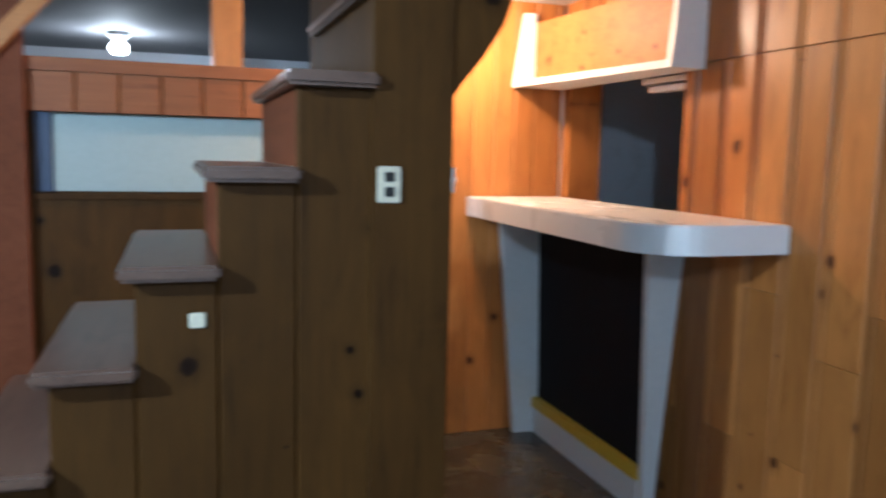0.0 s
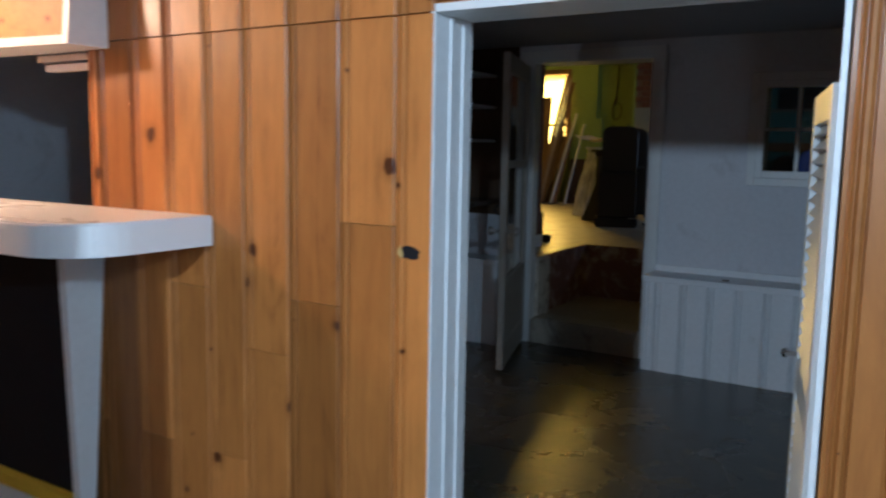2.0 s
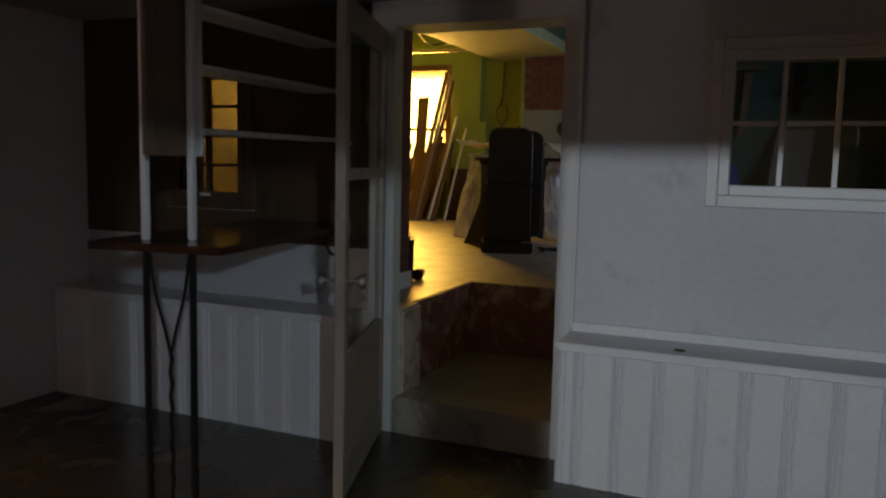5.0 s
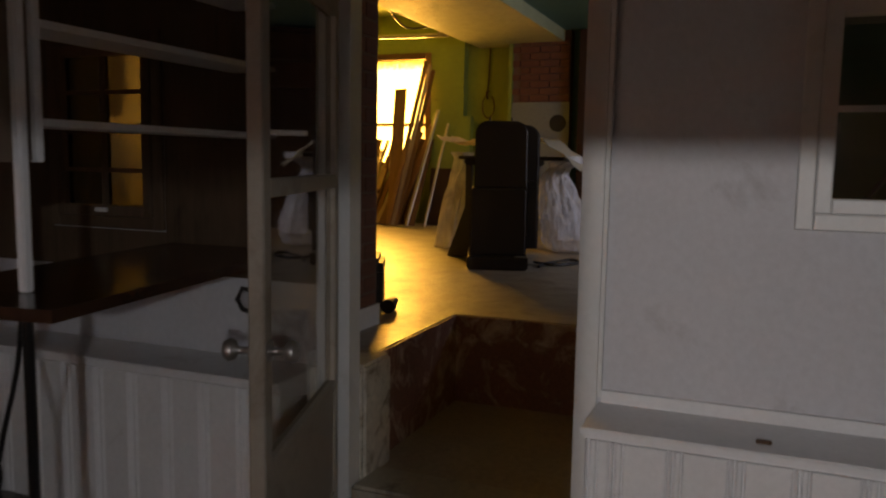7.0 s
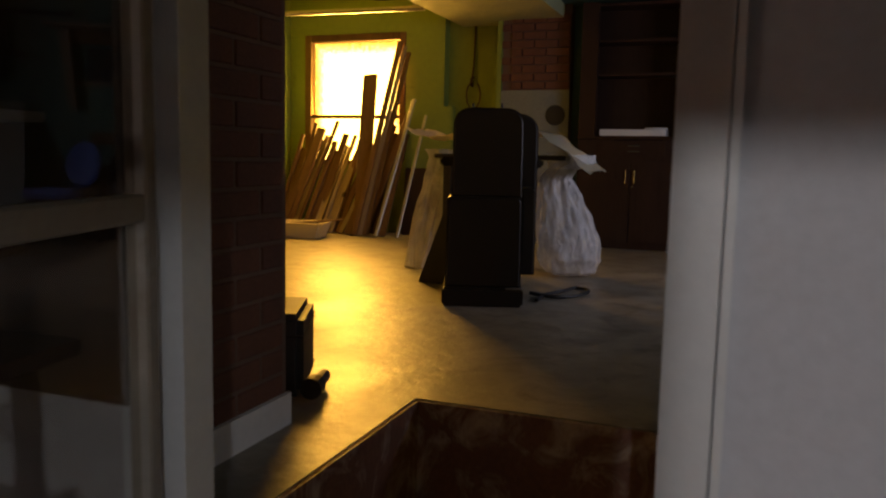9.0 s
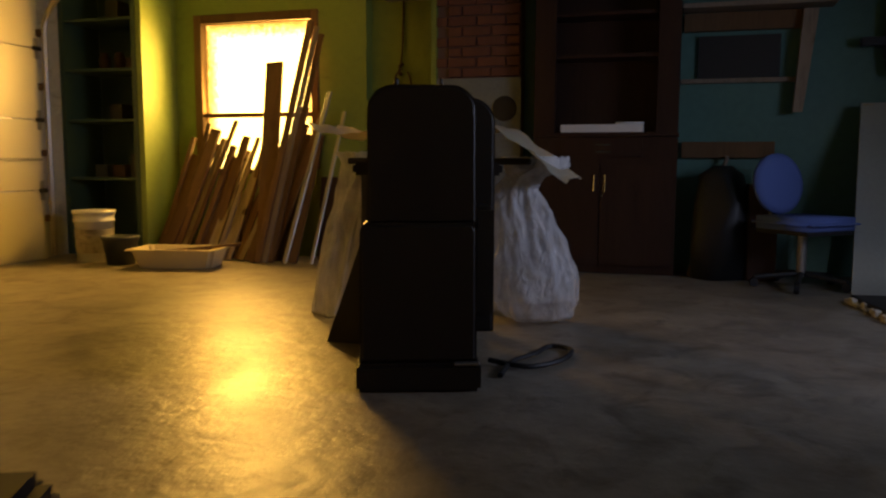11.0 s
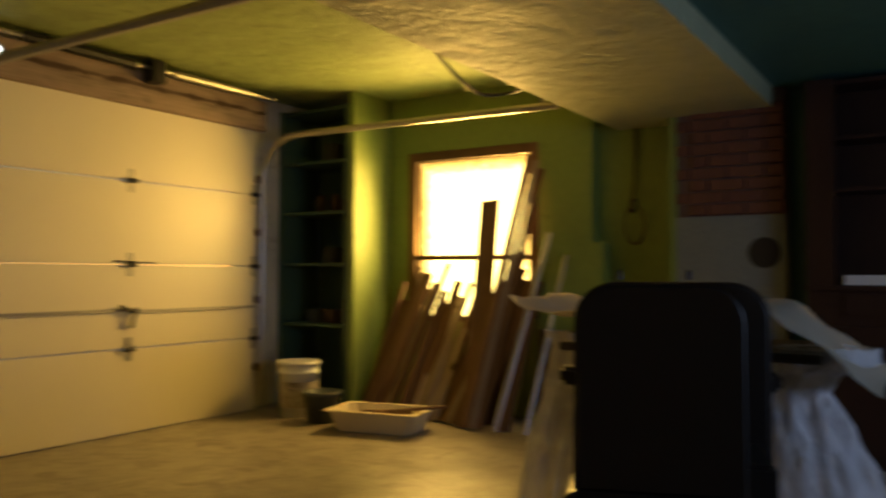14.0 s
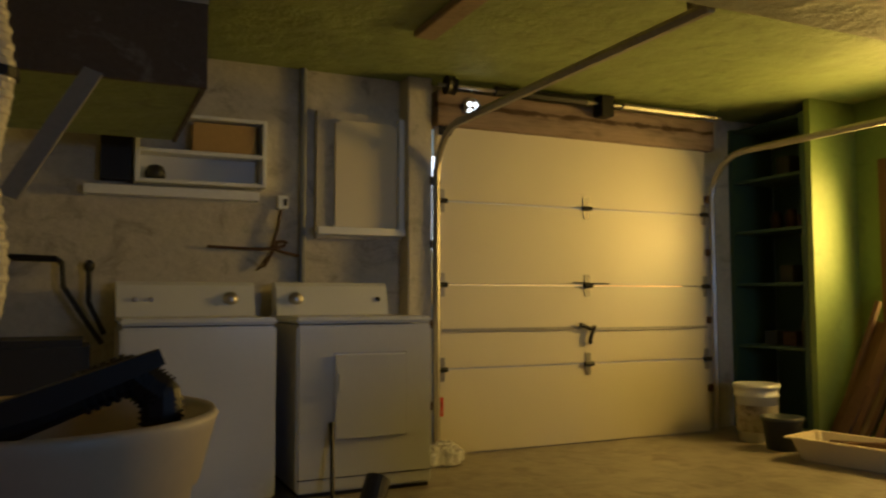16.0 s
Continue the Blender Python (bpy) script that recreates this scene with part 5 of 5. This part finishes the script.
for k in range(5):
    a = radians(72 * k + 20)
    lg = part("leg", tube([CM @ Vector((0, 0, 0.09)), CM @ Vector((0.27 * math.cos(a), 0.27 * math.sin(a), 0.06))], 0.017), RUBBER, co)
    part("castor", lathe([(0.026, -0.014), (0.028, 0), (0.026, 0.014)], 0, 0, 14, True, CM @ pose(0.27 * math.cos(a), 0.27 * math.sin(a), 0.029, 90, 0, math.degrees(a))), RUBBER, lg)

dc = thing("folded_cover", (11.6, 1.80, ZG), "dark bundled cover heaped beside the chair", "cover")
bm = lathe([(0.17, ZG), (0.18, ZG + 0.25), (0.15, ZG + 0.5), (0.12, ZG + 0.68), (0.05, ZG + 0.74)], 11.72, 1.76, 18)
for vv in bm.verts:
    vv.co += Vector((noise.noise(vv.co * 6), noise.noise(vv.co * 6 + Vector((9, 0, 0))), 0)) * 0.06
part("cloth", bm, RUBBER, dc, "", True)
part("pole", tube([(11.75, 1.95, ZG), (11.92, 1.72, 1.46)], 0.014), GREY_WOOD, dc)
part("box", soft_box(11.6, 1.42, ZG + 0.0, 11.95, 1.60, ZG + 0.62, 0.01), CABINET, dc)
fd = thing("floor_board", (10.45, 0.98, ZG), "dark board with a torn whitish edge lying on the floor", "board")
FM = pose(10.46, 0.96, ZG, 0, 0, 7)
part("board", soft_box(-0.47, -0.16, 0.001, 0.47, 0.10, 0.045, 0.004, 1, FM), RUBBER, fd)
rb = random.Random(4)
for k in range(14):
    x = -0.47 + k * 0.068
    part("torn_edge", soft_box(x, 0.101, 0.002, x + rb.uniform(0.03, 0.066), 0.115 + rb.uniform(0, 0.03), rb.uniform(0.015, 0.042), 0.004, 1, FM), PIT_CREAM, fd)
part("end_block", soft_box(-0.53, 0.02, 0.001, -0.46, 0.13, 0.045, 0.01, 1, FM), PIT_CREAM, fd)
sf = thing("leaning_screen", (10.9, 0.5, ZG), "black framed screen leaning in the corner", "screen")
for a, b in (((10.75, 0.72, ZG), (10.95, 0.12, 1.55)), ((11.15, 0.66, ZG), (11.3, 0.10, 1.55)), ((10.95, 0.12, 1.55), (11.3, 0.10, 1.55)), ((10.75, 0.72, ZG + 0.01), (11.15, 0.66, ZG + 0.01))):
    part("frame_bar", tube([a, b], 0.014), IRON, sf)
bm = bmesh.new()
v = [bm.verts.new(p) for p in ((10.77, 0.71, ZG + 0.02), (11.14, 0.65, ZG + 0.02), (11.29, 0.11, 1.54), (10.96, 0.13, 1.54))]
bm.faces.new(v)
bmesh.ops.solidify(bm, geom=bm.faces[:], thickness=0.004)
part("mesh", bm, RUBBER, sf)
solid("floor_stick", soft_box(9.05, 0.98, ZG + 0.001, 9.45, 1.02, ZG + 0.022, 0.004, 1), ROUGH_WOOD, "short brown stick on the floor", "stick")

# black machine
MM = Matrix(((0.325, 0.946, 0, 8.62), (-0.946, 0.325, 0, 2.845), (0, 0, 1, ZG), (0, 0, 0, 1)))  # u to its right, n away
mc = thing("black_machine", (8.62, 2.845, ZG), "tall black machine with rounded top standing on a base", "machine")


def upright(w0, w1, z0, z1, d0, d1, r, cx=0.0):
    p = [(cx - w0, z0), (cx + w0, z0)] + [(cx + w1 - r + r * math.cos(radians(a)), z1 - r + r * math.sin(radians(a))) for a in range(0, 91, 9)] + [(cx - w1 + r - r * math.sin(radians(a)), z1 - r + r * math.cos(radians(a))) for a in range(0, 91, 9)]
    bm = prism(p, "y", d0, d1)
    es = [e for e in bm.edges if (abs(e.verts[0].co.y - d0) < 1e-5 and abs(e.verts[1].co.y - d0) < 1e-5)]
    bmesh.ops.bevel(bm, geom=es, offset=0.012, segments=3, affect="EDGES")
    bm.transform(MM)
    return bm


part("base", soft_box(-0.205, -0.02, 0.0, 0.205, 1.0, 0.095, 0.012, 2, MM), BLACK, mc)
part("body", upright(0.192, 0.190, 0.096, 0.555, 0.0, 0.45, 0.03), BLACK, mc)
part("front_plate", upright(0.180, 0.177, 0.550, 0.998, 0.02, 0.15, 0.085, 0.012), BLACK, mc, "rounded black end plate")
part("rear_plate", upright(0.185, 0.185, 0.10, 0.995, 0.452, 0.57, 0.10, 0.112), BLACK, mc, "second rounded plate behind")
part("spine", soft_box(-0.09, 0.151, 0.557, 0.12, 0.4515, 0.92, 0.02, 2, MM), BLACK, mc)
part("cross_arm", soft_box(-0.25, 0.571, 0.70, 0.34, 0.66, 0.752, 0.012, 2, MM), BLACK, mc)
part("side_box", soft_box(0.193, 0.15, 0.22, 0.262, 0.40, 0.60, 0.012, 2, MM), BLACK, mc)
part("rear_column", soft_box(-0.10, 0.571, 0.10, 0.16, 0.92, 0.69, 0.03, 2, MM), BLACK, mc)
part("side_panel", prism([(3.15, ZG), (3.44, ZG), (3.27, 1.12), (3.15, 1.12)], "x", 9.20, 9.30), BLACK, mc, "slanted black side panel")
for x in (-0.07, 0.075):
    part("stud", lathe([(0.006, 1.003), (0.006, 1.019), (0.003, 1.025)], 0, 0, 10, True, MM @ pose(x, 0.09, 0)), IRON, mc)
part("side_knob", lathe([(0.012, 0), (0.02, 0.01), (0.018, 0.03)], 0, 0, 12, True, MM @ pose(-0.122, 0.51, 0.80, 0, -90, 0)), BLACK, mc)
part("silver_corner", soft_box(0.115, -0.024, 0.09, 0.20, 0.0, 0.10, 0.003, 1, MM), STEEL, mc, "worn silver corner strip")
pc = solid("power_cord", tube(smooth([(9.02, 2.70, ZG + 0.02), (9.0, 2.55, ZG + 0.012), (9.12, 2.45, ZG + 0.012), (9.3, 2.43, ZG + 0.012), (9.35, 2.52, ZG + 0.012), (9.2, 2.56, ZG + 0.012), (9.05, 2.62, ZG + 0.012), (8.85, 2.62, ZG + 0.012)]), 0.010), RUBBER, "black power cord curled on the floor", "cord")


def bag(cx, cy, prof, seg, squash, turn, amount, seed):
    """A hanging plastic bag: rings with long sharp folds, from the floor up."""
    bm = bmesh.new()
    rings, fine_prof = [], []
    spin = pose(0, 0, 0, 0, 0, turn)
    for a, b in zip(prof, prof[1:]):
        fine_prof += [tuple(p + (q - p) * i / 10 for p, q in zip(a, b)) for i in range(10)]
    for r, z, dx, dy in fine_prof + [prof[-1]]:
        ring = []
        for i in range(seg):
            a = 2 * math.pi * i / seg
            p = spin @ Vector((r * math.cos(a) * squash, r * math.sin(a), 0))
            q = Vector((p.x * 12 + seed, p.y * 12, z * 1.5))
            ridge = 0.5 - abs(noise.noise(q)) * 2.2
            small = 0.5 - abs(noise.noise(Vector((q.x * 2.7, q.y * 2.7, z * 5.5 + seed)))) * 2.2
            p *= 1 + (amount * ridge + amount * 0.45 * small) / max(r, 0.05)
            ring.append(bm.verts.new((cx + dx + p.x, cy + dy + p.y, max(ZG + 0.002, z + amount * 0.4 * small))))
        rings.append(ring)
    for a, b in zip(rings, rings[1:]):
        for i in range(seg):
            bm.faces.new((a[i], a[(i + 1) % seg], b[(i + 1) % seg], b[i]))
    bm.faces.new(rings[0][::-1])
    bmesh.ops.recalc_face_normals(bm, faces=bm.faces)
    return bm


solid("floor_bag", bag(8.90, 6.48, [(0.07, ZG + 0.002, 0, 0), (0.12, ZG + 0.02, 0, 0), (0.11, ZG + 0.07, 0.01, 0), (0.07, ZG + 0.11, 0.02, 0), (0.03, ZG + 0.13, 0.03, 0)], 48, 1.2, 20, 0.03, 3.0), FILM, "crumpled clear plastic bag on the floor", "bag")


tb = thing("covered_table", (9.95, 3.1, ZG), "table draped with clear plastic sheeting behind the machine", "covered table")
part("tabletop", soft_box(9.62, 2.66, 1.40, 10.2, 3.52, 1.43, 0.006, 1, None), BLACK, tb)
for x in (9.68, 10.12):
    for y in (3.0, 3.44):
        part("leg", boxes((x - 0.025, y - 0.025, ZG, x + 0.025, y + 0.025, 1.399)), BLACK, tb)
bm = bmesh.new()
NX, NY = 16, 34
grid = []
for i in range(NX):
    row = []
    for j in range(NY):
        u, w = i / (NX - 1), j / (NY - 1)
        y = 3.70 - w * 1.20
        h = 1.525 + 0.05 * math.sin(3.1 * (w - 0.1)) - max(0, w - 0.72) * 0.75 + max(0, 0.14 - w) * 0.55 - max(0, 0.3 - w) * max(0, w - 0.1) * 1.0
        p = Vector((9.58 + 0.66 * u, y, h))
        p.z += 0.03 * noise.noise(p * 7) + 0.015 * noise.noise(p * 19)
        row.append(bm.verts.new(p))
    grid.append(row)
for i in range(NX - 1):
    for j in range(NY - 1):
        bm.faces.new((grid[i][j], grid[i + 1][j], grid[i + 1][j + 1], grid[i][j + 1]))
bmesh.ops.solidify(bm, geom=bm.faces[:], thickness=0.006)
part("top_sheet", bm, surface("yellowed_sheet", (0.74, 0.67, 0.52), 0.4, vary=0.12, bumps=0.3), tb, "yellowed crumpled plastic sheet", True)
part("hanging_bag", bag(9.86, 2.68, [(0.10, ZG + 0.012, 0.02, -0.03), (0.16, ZG + 0.03, 0.02, -0.02), (0.20, ZG + 0.12, 0.0, -0.01), (0.20, ZG + 0.24, 0, 0.0), (0.175, ZG + 0.38, 0, 0.03), (0.14, ZG + 0.52, 0, 0.07), (0.10, ZG + 0.63, 0, 0.09), (0.09, ZG + 0.69, 0, 0.05), (0.14, ZG + 0.73, 0, -0.01), (0.15, ZG + 0.78, 0, 0.0)], 96, 0.7, 20, 0.022, 3.0), FILM, tb, "shiny clear plastic hanging to the floor", True)
part("hanging_bag", bag(9.75, 3.55, [(0.13, ZG + 0.012, 0, 0.09), (0.13, ZG + 0.2, 0, 0.06), (0.11, ZG + 0.45, 0, 0.02), (0.09, ZG + 0.62, 0, -0.01), (0.06, ZG + 0.74, 0, -0.02), (0.10, ZG + 0.80, 0, -0.02)], 90, 0.6, -15, 0.03, 8.0), FILM, tb, "yellow-lit clear plastic hanging down", True)

# guitar-amp sized case by the brick pier, and a shoe
am = thing("black_case", (7.02, 3.02, ZG), "black carrying case lying beside the brick pier", "case")
AM = pose(7.03, 3.00, ZG, 0, 0, 24)
part("body", soft_box(-0.17, -0.075, 0.001, 0.16, 0.085, 0.262, 0.022, 4, AM), RUBBER, am)
part("seam", soft_box(-0.173, -0.078, 0.19, 0.163, 0.088, 0.196, 0.002, 1, AM), IRON, am)
for z in (0.03, 0.20):
    part("corner_cap", soft_box(0.145, -0.077, z, 0.164, -0.058, z + 0.02, 0.004, 2, AM), STEEL, am)
so = thing("dark_torch", (6.98, 2.85, ZG), "dark blue torch lying on the floor", "torch")
part("barrel", tube([(6.95, 2.845, ZG + 0.032), (7.06, 2.875, ZG + 0.035)], 0.022, 12), surface("navy_plastic", (0.02, 0.025, 0.07), 0.35), so)
part("head", tube([(6.90, 2.832, ZG + 0.036), (6.95, 2.845, ZG + 0.036)], 0.034, 14), RUBBER, so)

# bricks of the pier beside the doorway and of the chimney
pier = structure("brick_pier", boxes((XW + 0.205, 2.7945, ZG, 6.702, 3.30, CEIL_L)), MORTAR, "dark red brick pier beside the doorway", "pier")
part("skirting", boxes((XW + 0.25, 2.775, ZG, 6.70, 2.789, ZG + 0.09)), WHITE_BOARD, pier, "chipped white skirting strip")


def brick_mesh(l, d, h):
    me = mesh_of("brick", soft_box(0, 0, 0, l, d, h, 0.004, 1), BRICK, (0, 0, 0))
    return me


full, half = brick_mesh(0.205, 0.03, 0.063), brick_mesh(0.098, 0.03, 0.063)


def brick(me, at, turn, parent):
    o = new("brick", me)
    o.parent = parent
    o.matrix_local = pose(*at, 0, 0, turn)
    OFF[o] = Vector((0, 0, 0))


row = 0
z = ZG + 0.006
while z < 2.75:
    x = XW + 0.215 - (0.1075 if row % 2 else 0)
    while x < 6.80:
        if x < XW + 0.21:
            brick(half, (x + 0.1075, 2.79, z), 0, pier)
        elif x + 0.205 <= 6.70:
            brick(full, (x, 2.79, z), 0, pier)
        elif x + 0.098 <= 6.705:
            brick(half, (x, 2.79, z), 0, pier)
        x += 0.215
    for k in range(2):
        brick(full, (6.706, 2.80 + k * 0.215 + (0.05 if row % 2 else 0), z), 90, pier)
    z += 0.073
    row += 1
row = 0
z = 2.03
while z < 2.63:
    y = 3.14 - (0.1075 if row % 2 else 0)
    while y < 3.70:
        if y < 3.13:
            brick(half, (11.875, y + 0.1075, z), 90, ch)
        elif y + 0.205 < 3.77:
            brick(full, (11.875, y, z), 90, ch)
        else:
            brick(half, (11.875, y, z), 90, ch)
        y += 0.215
    z += 0.073
    row += 1
